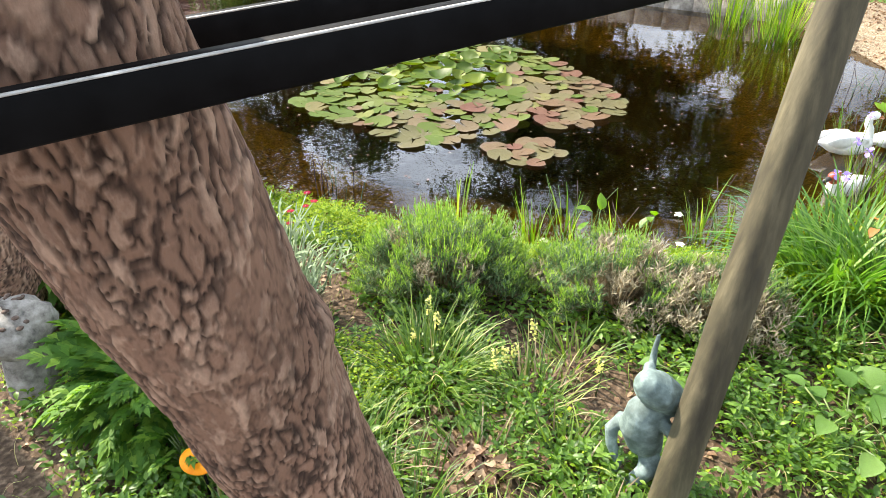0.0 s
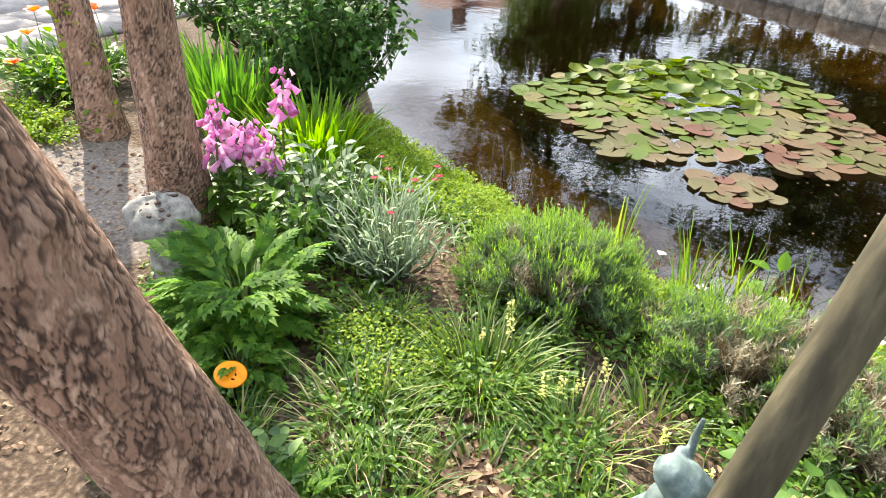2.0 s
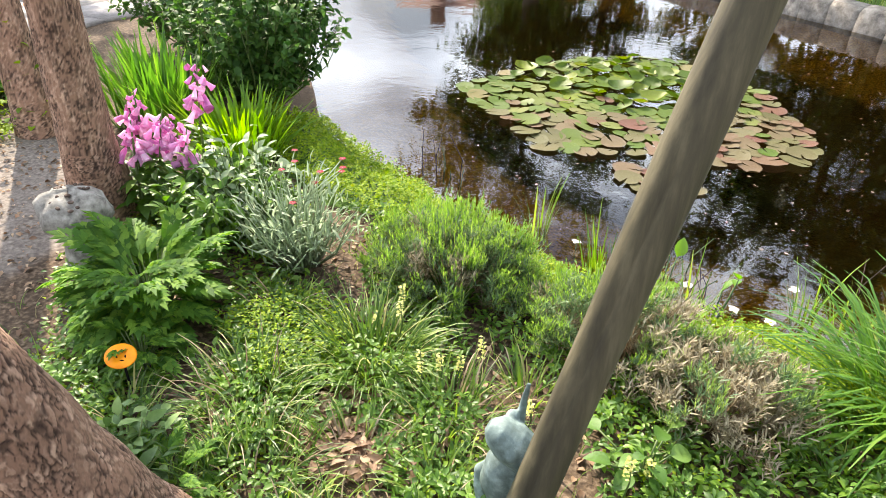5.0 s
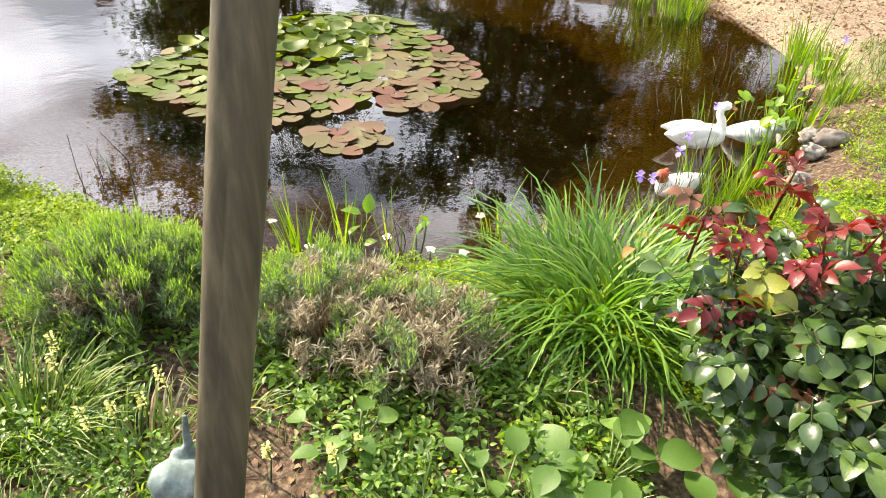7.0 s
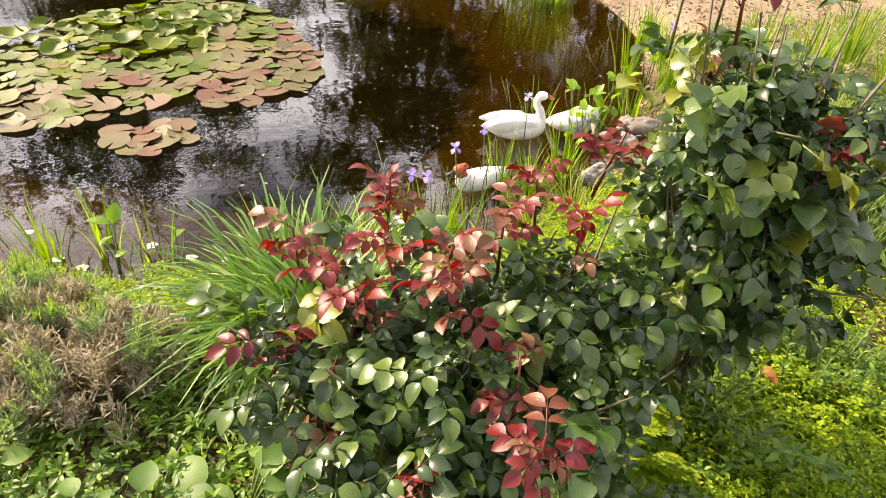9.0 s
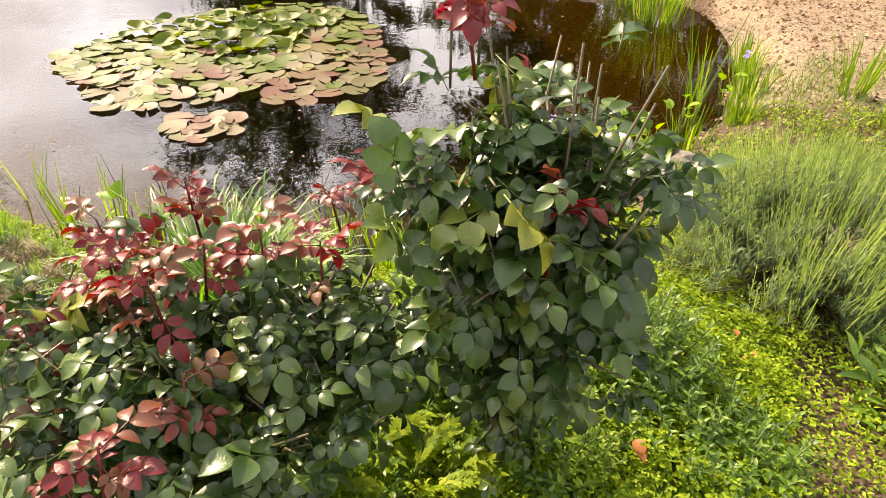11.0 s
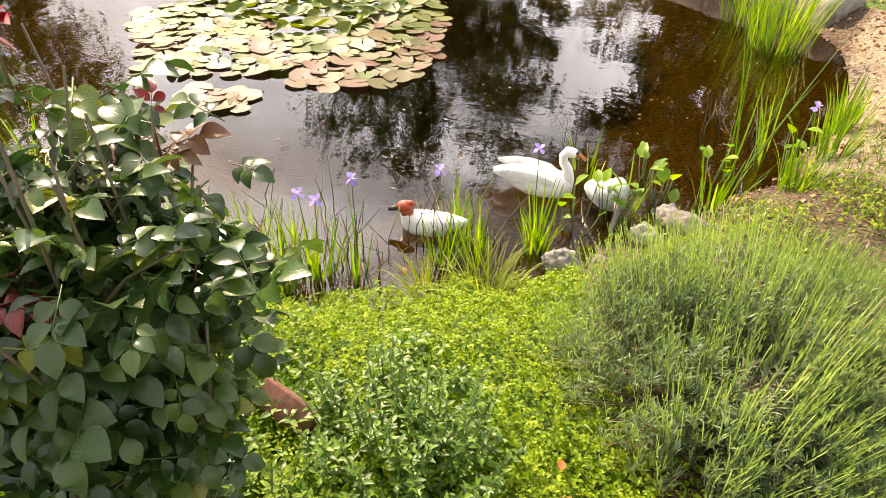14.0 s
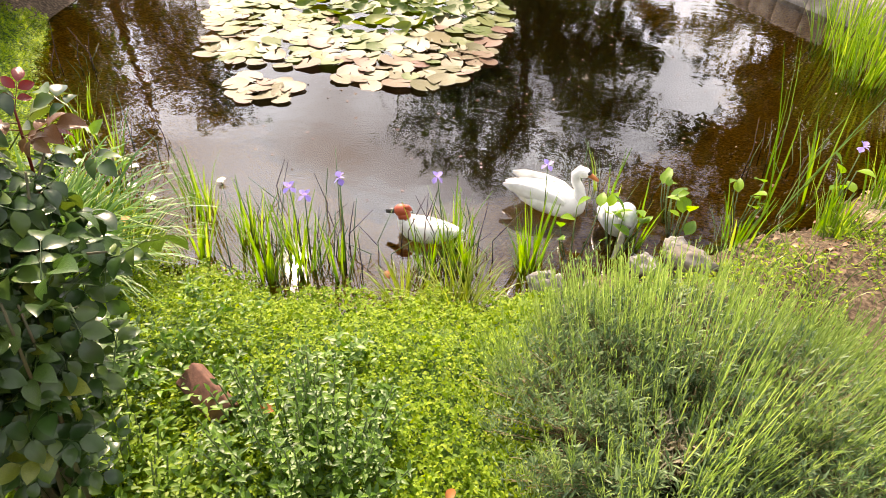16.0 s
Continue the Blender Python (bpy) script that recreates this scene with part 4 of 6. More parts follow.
def frog():
    """A frog climbing the pole: wedge head turned aside, round belly, splayed legs, thin raised arm."""
    h = Heap()
    h.tube([(0.045, 0.0, 0.385), (0.02, -0.005, 0.425), (-0.015, -0.012, 0.455), (-0.045, -0.018, 0.478), (-0.062, -0.02, 0.486)], [0.03, 0.042, 0.046, 0.034, 0.016], 16)
    h.ball((0.0, -0.048, 0.455), (0.016, 0.014, 0.016), 12, 8)
    h.ball((-0.025, 0.022, 0.49), (0.015, 0.014, 0.015), 12, 8)
    h.tube([(0.0, 0.0, 0.405), (-0.02, 0.0, 0.37), (-0.022, 0.0, 0.32), (-0.005, 0.0, 0.27), (0.015, 0.0, 0.235)], [0.034, 0.045, 0.052, 0.046, 0.03], 18)
    h.tube([(-0.03, 0.03, 0.29), (-0.06, 0.035, 0.305), (-0.082, 0.03, 0.28), (-0.078, 0.02, 0.235), (-0.06, 0.0, 0.19), (-0.075, -0.02, 0.178)], [0.026, 0.022, 0.018, 0.015, 0.013, 0.01], 12)
    h.tube([(0.015, -0.015, 0.24), (-0.005, -0.045, 0.205), (-0.035, -0.045, 0.165), (-0.06, -0.035, 0.13), (-0.085, -0.05, 0.122)], [0.03, 0.024, 0.019, 0.016, 0.011], 12)
    h.tube([(0.015, -0.02, 0.365), (0.03, -0.045, 0.345), (0.055, -0.045, 0.375), (0.08, -0.03, 0.412)], [0.02, 0.018, 0.016, 0.018], 12)
    h.tube([(-0.01, 0.035, 0.40), (-0.012, 0.04, 0.48), (-0.012, 0.045, 0.52), (-0.008, 0.05, 0.565)], [0.014, 0.010, 0.008, 0.005], 10)
    return statue("frog_statue", [(h, M_VERDIGRIS)], (0.5555, 1.1825, -0.15), 0, "blue-green verdigris frog statue clinging to the wooden pole", "statue", 1.1, 0.004)


frog()


def mushroom():
    root = thing("stone_mushroom", (-1.36, 1.55, gz(-1.36, 1.55)), "weathered pale stone mushroom ornament at the foot of the trunk", "garden ornament")
    h = Heap()
    h.tube([(0, 0, -0.05), (0, 0, 0.05), (0.005, 0, 0.15), (0, 0, 0.24)], [0.085, 0.075, 0.062, 0.065], 18)
    part("stem", h, M_STONE, root)
    h = Heap()
    v, f, sides = [], [], 28
    for r, z in ((0.02, 0.2), (0.09, 0.19), (0.122, 0.205), (0.13, 0.232), (0.116, 0.275), (0.082, 0.305), (0.042, 0.32), (0.004, 0.325)):
        for k in range(sides):
            a = 2 * math.pi * k / sides
            q = Vector((math.cos(a), math.sin(a), z * 4))
            v.append((math.cos(a) * r * (1 + 0.3 * noise.noise(q * 1.7)), math.sin(a) * r * (1 + 0.3 * noise.noise(q * 1.7)), z + 0.03 * noise.noise(q * 2.2)))
    for i in range(7):
        for k in range(sides):
            f.append((i * sides + k, i * sides + (k + 1) % sides, (i + 1) * sides + (k + 1) % sides, (i + 1) * sides + k))
    f.append(tuple(range(7 * sides, 8 * sides)))
    h.add(v, f)
    cap = part("cap", h, M_STONE, root)
    r = random.Random(4)
    for _ in range(24):
        a, rr = r.uniform(0, 6.28), r.uniform(0.03, 0.112)
        z = 0.322 - 3.2 * max(0, rr - 0.03) ** 2 * 1.6
        h = Heap()
        h.ball((math.cos(a) * rr, math.sin(a) * rr, z), (r.uniform(0.006, 0.012), r.uniform(0.006, 0.012), 0.006), 8, 5)
        part("pit", h, M_BARK_DARK, cap)


mushroom()


def disc_sign():
    x, y = -0.635, 1.1
    root = thing("plant_marker", (x, y, gz(x, y)), "orange enamel disc on a thin dark stake with black marks", "garden stake")
    h = Heap()
    h.tube([(0, 0, -0.05), (0.005, 0, 0.155)], [0.004, 0.004], 8)
    part("stake", h, M_BLACK, root)
    t = Matrix.Rotation(radians(-18), 3, "Z") @ Matrix.Rotation(radians(4), 3, "X") @ Matrix.Rotation(radians(10), 3, "Y")
    h = Heap()
    h.ball((0, 0, 0.165), (0.05, 0.044, 0.006), 24, 8, t)
    d = part("disc", h, M_ORANGE, root)
    for u, w, a in ((-0.012, 0.012, 0.3), (0.014, 0.008, -0.4), (0.0, -0.012, 0.1), (0.022, -0.006, 0.8), (-0.022, -0.004, -0.7)):
        h = Heap()
        h.ball(Vector((0, 0, 0.165)) + t @ Vector((u, w, 0.0055)), (0.006, 0.0025, 0.0015), 8, 5, t @ Matrix.Rotation(a, 3, "Z"))
        part("mark", h, M_BLACK, d)


disc_sign()


def rock(x, y, z, r, seed, label):
    h = Heap()
    h.ball((0, 0, 0), r, 18, 12, None, 0.45, seed)
    single("rock", h, M_STONE if seed % 2 else M_CONCRETE, (x, y, z), label, "rock", "rocks by the water")


for i, (x, y, z, r) in enumerate([(3.03, 3.36, -0.15, (0.085, 0.06, 0.07)), (3.46, 3.83, -0.08, (0.11, 0.06, 0.05)), (3.3, 3.72, -0.12, (0.07, 0.06, 0.045)), (3.16, 3.5, -0.18, (0.04, 0.035, 0.03)), (3.36, 3.9, -0.1, (0.05, 0.05, 0.05))]):
    rock(x, y, z, r, i + 1, "pale rough stone at the pond edge")


def brick():
    h = Heap()
    t = Matrix.Rotation(radians(-13), 3, "Z") @ Matrix.Rotation(radians(38), 3, "X") @ Matrix.Rotation(radians(14), 3, "Y")
    h.box((0, 0, 0), (0.19, 0.08, 0.05), t)
    ob = single("brick", h, M_BRICK, (2.62, 2.05, 0.092), "loose red brick lying among the groundcover", "brick", smooth=False)
    b = ob.modifiers.new("edge", "BEVEL")
    b.width, b.segments = 0.006, 2


brick()


# ---- plants ----
B_UP = [blade_t(l, d) for l, d in ((0.05, 0.25), (0.12, 0.5), (0.2, 0.9), (0.3, 1.4), (0.4, 1.9))]


BLADE_MESH = {}


def tuft(name, cx, cy, r, n, length, width, mat, label, category, lean=(0, 4), tilt=0.35, z0=None, seed=0, group="", dry=0):
    """A clump whose blades are parts of their own."""
    root = thing(name, (cx, cy, gz(cx, cy)), label, category, group)
    g = random.Random(seed + 900)
    for i in range(n + dry):
        m = mat if i < n else L_DRY
        k = g.randint(lean[0], lean[1])
        if (k, m.name) not in BLADE_MESH:
            h = Heap()
            h.add(*B_UP[k])
            me = h.mesh("blade")
            me.materials.append(m)
            BLADE_MESH[(k, m.name)] = me
        a, q = g.uniform(0, 6.283), r * math.sqrt(g.random())
        ob = part("blade", BLADE_MESH[(k, m.name)], None, root)
        ob.location = (math.cos(a) * q, math.sin(a) * q, -0.01)
        L = g.uniform(*length)
        ob.rotation_euler = (-g.uniform(0, tilt) * (0.25 + 0.75 * q / r), g.gauss(0, 0.1), a - math.pi / 2 + g.gauss(0, 0.5))
        ob.scale = (g.uniform(*width), L, L)
    return root


def lavender(cx, cy, rx, ry, hgt, stems, label, body, tips, grey=0, seed=0, upright=0.5, tipfrac=0.6, spike=0.09, clumps=60):
    """A dome of shoots in bunches: woody below, needle tufts towards the ends, flower stems above."""
    g = np.random.default_rng(seed)
    root = thing("lavender_bush", (cx, cy, gz(cx, cy)), label, "lavender", "lavender bushes")
    wood, leaf, tip, old = Heap(), Heap(), Heap(), Heap()
    lt = leaf_t(0.15, 0.1, 0.12, 3)
    n = stems
    ca, cq = np.arange(clumps) * 2.39996 + g.normal(0, 0.2, clumps), np.sqrt((np.arange(clumps) + 0.5) / clumps)
    ch = g.uniform(0.78, 1.1, clumps)
    b = g.integers(0, clumps, n)
    px, py = np.cos(ca[b]) * cq[b] + g.normal(0, 0.065, n), np.sin(ca[b]) * cq[b] + g.normal(0, 0.065, n)
    q = np.minimum(1.0, np.hypot(px, py))
    top = np.stack([px * rx, py * ry, hgt * (0.30 + 0.70 * np.sqrt(np.maximum(0, 1 - q ** 2))) * ch[b] * g.uniform(0.84, 1.04, n)], -1)
    root_p = np.stack([px * rx * 0.4, py * ry * 0.4, np.zeros(n)], -1)
    way = top - root_p
    Ls = np.linalg.norm(way, axis=1)
    out = way / Ls[:, None]
    out[:, 2] += upright
    out += g.normal(0, 0.09, (n, 3))
    out /= np.linalg.norm(out, axis=1)[:, None]
    yaw = np.arctan2(-out[:, 0], out[:, 1])
    pitch = -np.arccos(np.clip(out[:, 2], -1, 1))
    wood.many(blade_t(0.0, 0.1, 4, 1, 0.6), root_p, turns(np.arctan2(-way[:, 0], way[:, 1]), -np.arccos(np.clip(way[:, 2] / Ls, -1, 1)), np.zeros(n)), np.stack([np.full(n, 0.0035), Ls, Ls], -1))
    gone = g.uniform(0, 1, clumps)[b] < grey
    for j in range(15):
        s = (1 - 0.55 * g.uniform(0, 1, n) ** 1.6)[:, None]
        P = root_p + way * s + g.normal(0, 0.004, (n, 3))
        R = turns(g.uniform(0, 6.28, n), g.uniform(0.45, 1.3, n), g.uniform(-0.4, 0.4, n))
        S = g.uniform(0.022, 0.044, (n, 1)) * np.ones((1, 3))
        dead = gone | (s[:, 0] < 0.5 + 0.42 * grey)
        leaf.many(lt, P[~dead], R[~dead], S[~dead])
        old.many(lt, P[dead], R[dead], S[dead])
    m = (g.uniform(0, 1, n) < tipfrac) & ~gone
    k = int(m.sum())
    sl = g.uniform(0.55, 1.5, k) * spike
    R = turns(yaw[m], pitch[m], g.normal(0, 0.06, k))
    tip.many(blade_t(0.0, 0.12, 4, 1, 0.3), top[m] - out[m] * 0.01, R, np.stack([np.full(k, 0.0032), sl, sl], -1))
    for j in range(5):
        P = top[m] + out[m] * (sl * g.uniform(0.72, 1.0, k))[:, None]
        tip.many(lt, P, turns(yaw[m] + g.normal(0, 0.9, k), 1.57 + pitch[m] * 0.5 + g.normal(0, 0.25, k), g.uniform(-0.5, 0.5, k)), g.uniform(0.014, 0.024, (k, 1)) * np.ones((1, 3)))
    for j in range(5):
        P = top[m] + out[m] * (sl * g.uniform(0.0, 0.45, k))[:, None]
        tip.many(lt, P, turns(g.uniform(0, 6.28, k), g.uniform(0.8, 1.35, k), g.uniform(-0.5, 0.5, k)), g.uniform(0.016, 0.03, (k, 1)) * np.ones((1, 3)))
    tagged(part("woody_growth", wood, L_DRY if grey else L_STEM, root), kind="stuff")
    tagged(part("foliage", leaf, body, root), kind="stuff")
    tagged(part("fresh_growth", tip, tips, root, "fresh lighter green spikes"), kind="stuff")
    if grey:
        tagged(part("dead_growth", old, L_LAVGREY, root, "dead grey-brown growth"), kind="stuff")
    return root


def leafy(name, cx, cy, rx, ry, hgt, n, size, mat, label, category, shape=0.45, stem_n=40, seed=0, flat=0.5, group="", rise=0.0, stem_mat=None):
    """A herb or shrub: stems from the base and leaves through a dome."""
    g = np.random.default_rng(seed + 50)
    root = thing(name, (cx, cy, gz(cx, cy)), label, category, group)
    lf = Heap()
    a, q = g.uniform(0, 6.28, stem_n), np.sqrt(g.uniform(0.02, 1, stem_n))
    tops = np.stack([np.cos(a) * q * rx, np.sin(a) * q * ry, hgt * (0.45 + 0.55 * np.sqrt(np.maximum(0, 1 - q ** 2))) * g.uniform(0.75, 1.08, stem_n)], -1)
    bases = tops * np.array([0.25, 0.25, 0]) 
    for b, t in zip(bases, tops):
        mid = (b + t) / 2 + g.normal(0, 0.02, 3) * hgt * 2
        st = Heap()
        st.tube([b, mid, t], [0.005, 0.004, 0.002], 5)
        part("stem", st, stem_mat or L_STEM, root)
    k = g.integers(0, stem_n, n)
    s = g.uniform(0.25, 1.03, (n, 1))
    P = bases[k] + (tops[k] - bases[k]) * s + g.normal(0, size * 0.5, (n, 3)) * np.array([1, 1, 0.5])
    P[:, 2] = np.maximum(P[:, 2], 0.01)
    yaw = np.arctan2(-P[:, 0], P[:, 1]) + g.normal(0, 1.0, n)
    R = turns(yaw, g.normal(0.1 + rise, flat, n), g.normal(0, 0.4, n))
    lf.many(leaf_t(shape, 0.15, 0.3, 5), P, R, g.uniform(0.6, 1.25, (n, 1)) * size * np.ones((1, 3)))
    tagged(part("foliage", lf, mat, root), kind="stuff")
    return root, tops


LOBED = lobed_t()


def lobed_plant(name, cx, cy, r, n, length, mat, label, seed, hgt):
    """A rosette of arching lobed leaves, each a part."""
    g = random.Random(seed + 60)
    root = thing(name, (cx, cy, gz(cx, cy)), label, "perennial", "cut-leaved plants")
    h = Heap()
    h.add(*LOBED)
    me = h.mesh("leaf")
    me.materials.append(mat)
    stalks = Heap()
    for i in range(n):
        a, q, up = i * 2.4 + g.uniform(-0.3, 0.3), r * math.sqrt(g.random()), g.random()
        b = Vector((math.cos(a) * q * 0.3, math.sin(a) * q * 0.3, 0))
        t = Vector((math.cos(a) * q, math.sin(a) * q, hgt * (0.15 + 0.7 * up)))
        stalks.tube([b, (b + t) / 2 + Vector((0, 0, 0.01)), t], [0.004, 0.003, 0.002], 5)
        ob = part("leaf", me, None, root)
        k = g.uniform(*length)
        ob.location, ob.rotation_euler, ob.scale = t, (g.uniform(-0.15, 0.2) + 0.75 * up, g.gauss(0, 0.25), a - math.pi / 2 + g.gauss(0, 0.35)), (k, k, k)
    tagged(part("stalk_growth", stalks, L_STEM, root), kind="stuff")
    return root


# the two lavenders by the pole and the big one near the swans
lavender(0.0, 2.1, 0.34, 0.28, 0.29, 1100, "green lavender bush with fresh tips in the border", L_LAV, L_LAVFRESH, 0.06, 1, tipfrac=0.95, spike=0.05, clumps=48)
lavender(0.68, 2.02, 0.38, 0.28, 0.25, 850, "half green lavender bush with grey dead stems", L_LAV, L_LAVFRESH, 0.3, 2, tipfrac=0.85, spike=0.045, clumps=40)
lavender(1.0, 1.86, 0.3, 0.26, 0.25, 620, "old lavender bush gone grey and woody", L_LAV, L_LAVTIP, 0.75, 3, tipfrac=0.6, spike=0.04, clumps=32)
lavender(3.80, 2.8, 0.60, 0.56, 0.36, 3200, "large rounded grey-green lavender bush covered in fresh spikes", L_LAV, L_LAVTIP, 0.04, 4, tipfrac=0.6, spike=0.12, upright=1.7, clumps=130)

# strap-leaved clumps
tuft("daylily_clump", 1.58, 2.1, 0.16, 300, (0.34, 0.6), (0.010, 0.016), L_DAYLILY, "arching clump of long narrow daylily leaves by the water", "daylily", (3, 4), 0.9, seed=1)
tuft("daylily_clump", 1.72, 2.0, 0.14, 190, (0.3, 0.52), (0.010, 0.016), L_DAYLILY, "arching clump of long narrow daylily leaves by the water", "daylily", (3, 4), 0.95, seed=91)
tuft("daylily_clump", 1.62, 2.32, 0.12, 120, (0.3, 0.48), (0.006, 0.010), L_GRASS, "grassy clump leaning over the pond edge", "grass clump", (1, 4), 0.6, seed=2)
tuft("strap_leaf_clump", -1.5, 2.62, 0.2, 190, (0.24, 0.44), (0.018, 0.032), L_STRAP, "fan of bright yellow-green strap leaves", "crocosmia", (0, 2), 0.75, seed=3)
tuft("strap_leaf_clump", -2.25, 2.85, 0.28, 220, (0.34, 0.56), (0.018, 0.032), L_DAYLILY, "darker green strap-leaved clump behind the foxglove", "crocosmia", (0, 2), 0.45, seed=4)
tuft("grass_clump", -0.05, 1.56, 0.12, 260, (0.18, 0.32), (0.004, 0.007), L_GRASS, "arching yellow-green ornamental grass clump", "grass clump", (2, 4), 0.7, seed=5)
tuft("grass_clump", -0.28, 1.22, 0.14, 170, (0.13, 0.25), (0.004, 0.007), L_GRASS, "loose low tuft of green grass", "grass clump", (2, 4), 0.8, seed=6, dry=30)
tuft("grass_clump", 0.28, 1.45, 0.12, 130, (0.12, 0.24), (0.004, 0.007), L_GRASS, "loose low tuft of green grass", "grass clump", (2, 4), 0.8, seed=7, dry=30)
tuft("grass_clump", -0.1, 1.0, 0.16, 160, (0.12, 0.24), (0.004, 0.007), L_GRASS, "loose low tuft of green grass", "grass clump", (2, 4), 0.8, seed=8, dry=20)
for i, (x, y) in enumerate([(-0.55, 1.0), (-0.35, 1.38), (0.1, 1.2), (0.35, 1.2), (-0.2, 0.84), (0.15, 0.9), (0.45, 1.65), (-0.45, 1.62), (0.4, 0.95), (1.0, 1.25), (1.3, 1.2), (1.35, 1.75)]):
    tuft("grass_clump", x, y, 0.09 + 0.015 * (i % 3), 75, (0.09, 0.19), (0.005, 0.009), L_GRASS, "arching tuft of green border grass", "grass clump", (2, 4), 0.8, seed=120 + i, group="grass tufts in the border", dry=12)
tuft("sedge_clump", 2.82, 3.05, 0.1, 150, (0.14, 0.3), (0.004, 0.008), L_MOSSY, "yellow-green sedge tuft at the waterline", "sedge", (1, 4), 0.7, seed=9)
tuft("sedge_clump", 2.6, 2.95, 0.08, 90, (0.12, 0.24), (0.004, 0.007), L_MOSSY, "yellow-green sedge tuft at the waterline", "sedge", (1, 4), 0.7, seed=10)

# water irises and reeds standing in the shallows
IRIS = [(2.05, 2.72, 26), (1.78, 2.84, 14), (2.12, 2.86, 22), (1.92, 2.95, 12), (2.26, 2.92, 12), (2.54, 3.2, 24), (2.66, 3.27, 24), (2.5, 3.42, 16), (2.87, 3.5, 34), (2.9, 4.25, 8), (0.46, 2.76, 16), (0.65, 2.84, 8), (0.9, 2.72, 6),
        (1.36, 2.86, 14), (0.1, 3.0, 8), (1.5, 2.82, 12), (3.15, 3.95, 8), (1.7, 2.62, 12)]
for i, (x, y, n) in enumerate(IRIS):
    zb = gz(x, y)
    tuft("iris_clump", x, y, 0.06, round(n * 1.5), (0.18 + (zb < -0.3) * 0.06, 0.42), (0.006, 0.013), L_REED, "upright sword-leaved iris clump standing in shallow water", "iris", (0, 1), 0.25, seed=20 + i, group="irises in the shallows")
for i, (x, y, n, hh) in enumerate([(3.62, 4.6, 10, 0.95), (3.75, 4.95, 7, 0.8), (3.68, 7.1, 120, 0.95), (3.4, 7.7, 90, 0.9), (4.05, 5.0, 60, 0.35), (3.9, 4.55, 60, 0.32), (3.55, 4.25, 30, 0.3), (4.15, 5.6, 60, 0.4), (4.7, 4.3, 70, 0.55), (5.1, 4.0, 70, 0.55), (4.6, 4.8, 50, 0.5), (5.3, 4.7, 70, 0.6)]):
    tuft("reed_clump", x, y, 0.10 + 0.12 * (n > 80), n, (hh * 0.55, hh), (0.008, 0.014), L_REED, "tall bright green reed clump at the sandy margin", "reeds", (0, 1), 0.3, seed=50 + i, group="reeds")

# leafy shrubs and herbs in the border
leafy("shrub", -1.95, 3.35, 0.62, 0.5, 0.95, 5200, 0.055, L_BUSH, "dense dark green shrub hanging over the water", "shrub", 0.65, 160, 1)
leafy("shrub", -3.05, 4.15, 0.8, 0.7, 1.1, 5000, 0.06, L_BUSH, "dense dark green shrub on the far bank", "shrub", 0.65, 150, 2)
lobed_plant("cut_leaved_plant", -0.88, 1.42, 0.14, 150, (0.13, 0.23), L_CUT, "lush mid-green plant with deeply cut arching leaves", 1, 0.26)
lobed_plant("cut_leaved_plant", -0.72, 1.22, 0.08, 60, (0.08, 0.13), L_CUT, "smaller blue-green plant with cut leaves", 2, 0.16)
lobed_plant("cut_leaved_plant", -0.28, 0.9, 0.09, 60, (0.07, 0.11), L_CUT, "low blue-green seedling clump with cut leaves", 3, 0.12)
lobed_plant("cut_leaved_plant", -0.62, 0.72, 0.1, 40, (0.06, 0.1), L_CUT, "low green seedling weeds beside the leaning trunk", 6, 0.08)
lobed_plant("cut_leaved_plant", 2.2, 1.62, 0.14, 80, (0.10, 0.17), L_COVER, "bright green plant with feathery cut leaves under the roses", 4, 0.14)
lobed_plant("cut_leaved_plant", 2.42, 1.5, 0.13, 70, (0.10, 0.16), L_COVER, "bright green plant with feathery cut leaves under the roses", 5, 0.12)
leafy("white_edged_plant", -0.98, 2.06, 0.22, 0.2, 0.42, 420, 0.06, L_SILVER, "leafy plant with pale edged green leaves", "perennial", 0.4, 60, 4, 0.6)
leafy("leafy_perennial", -0.98, 1.95, 0.28, 0.27, 0.4, 1000, 0.06, L_HERB, "leafy mid-green plant below the foxglove", "perennial", 0.42, 50, 5, 0.6)
leafy("tall_herb", -0.42, 0.86, 0.16, 0.16, 0.2, 330, 0.05, L_BLUEHERB, "low blue-green herb by the leaning trunk", "herb", 0.5, 30, 7, 0.5)
leafy("mint_clump", 2.3, 1.85, 0.2, 0.2, 0.24, 500, 0.06, L_HERB, "narrow-leaved green herb under the roses", "herb", 0.24, 50, 10, 0.5, rise=0.4)
leafy("rosette_plant", 3.86, 2.06, 0.2, 0.2, 0.2, 130, 0.11, L_HERB, "broad-leaved green rosette at the foot of the lavender", "perennial", 0.28, 20, 11, 0.5, rise=0.4)
leafy("poppy_plant", -3.5, 2.75, 0.42, 0.4, 0.26, 1100, 0.13, L_HERB, "hairy pale green oriental poppy foliage", "poppy", 0.2, 60, 12, 0.5, rise=0.5)
leafy("cushion_plant", -3.15, 2.12, 0.46, 0.36, 0.14, 3200, 0.03, L_COVER, "low pale green cushion plant on the soil path", "groundcover", 0.5, 80, 13, 0.5)


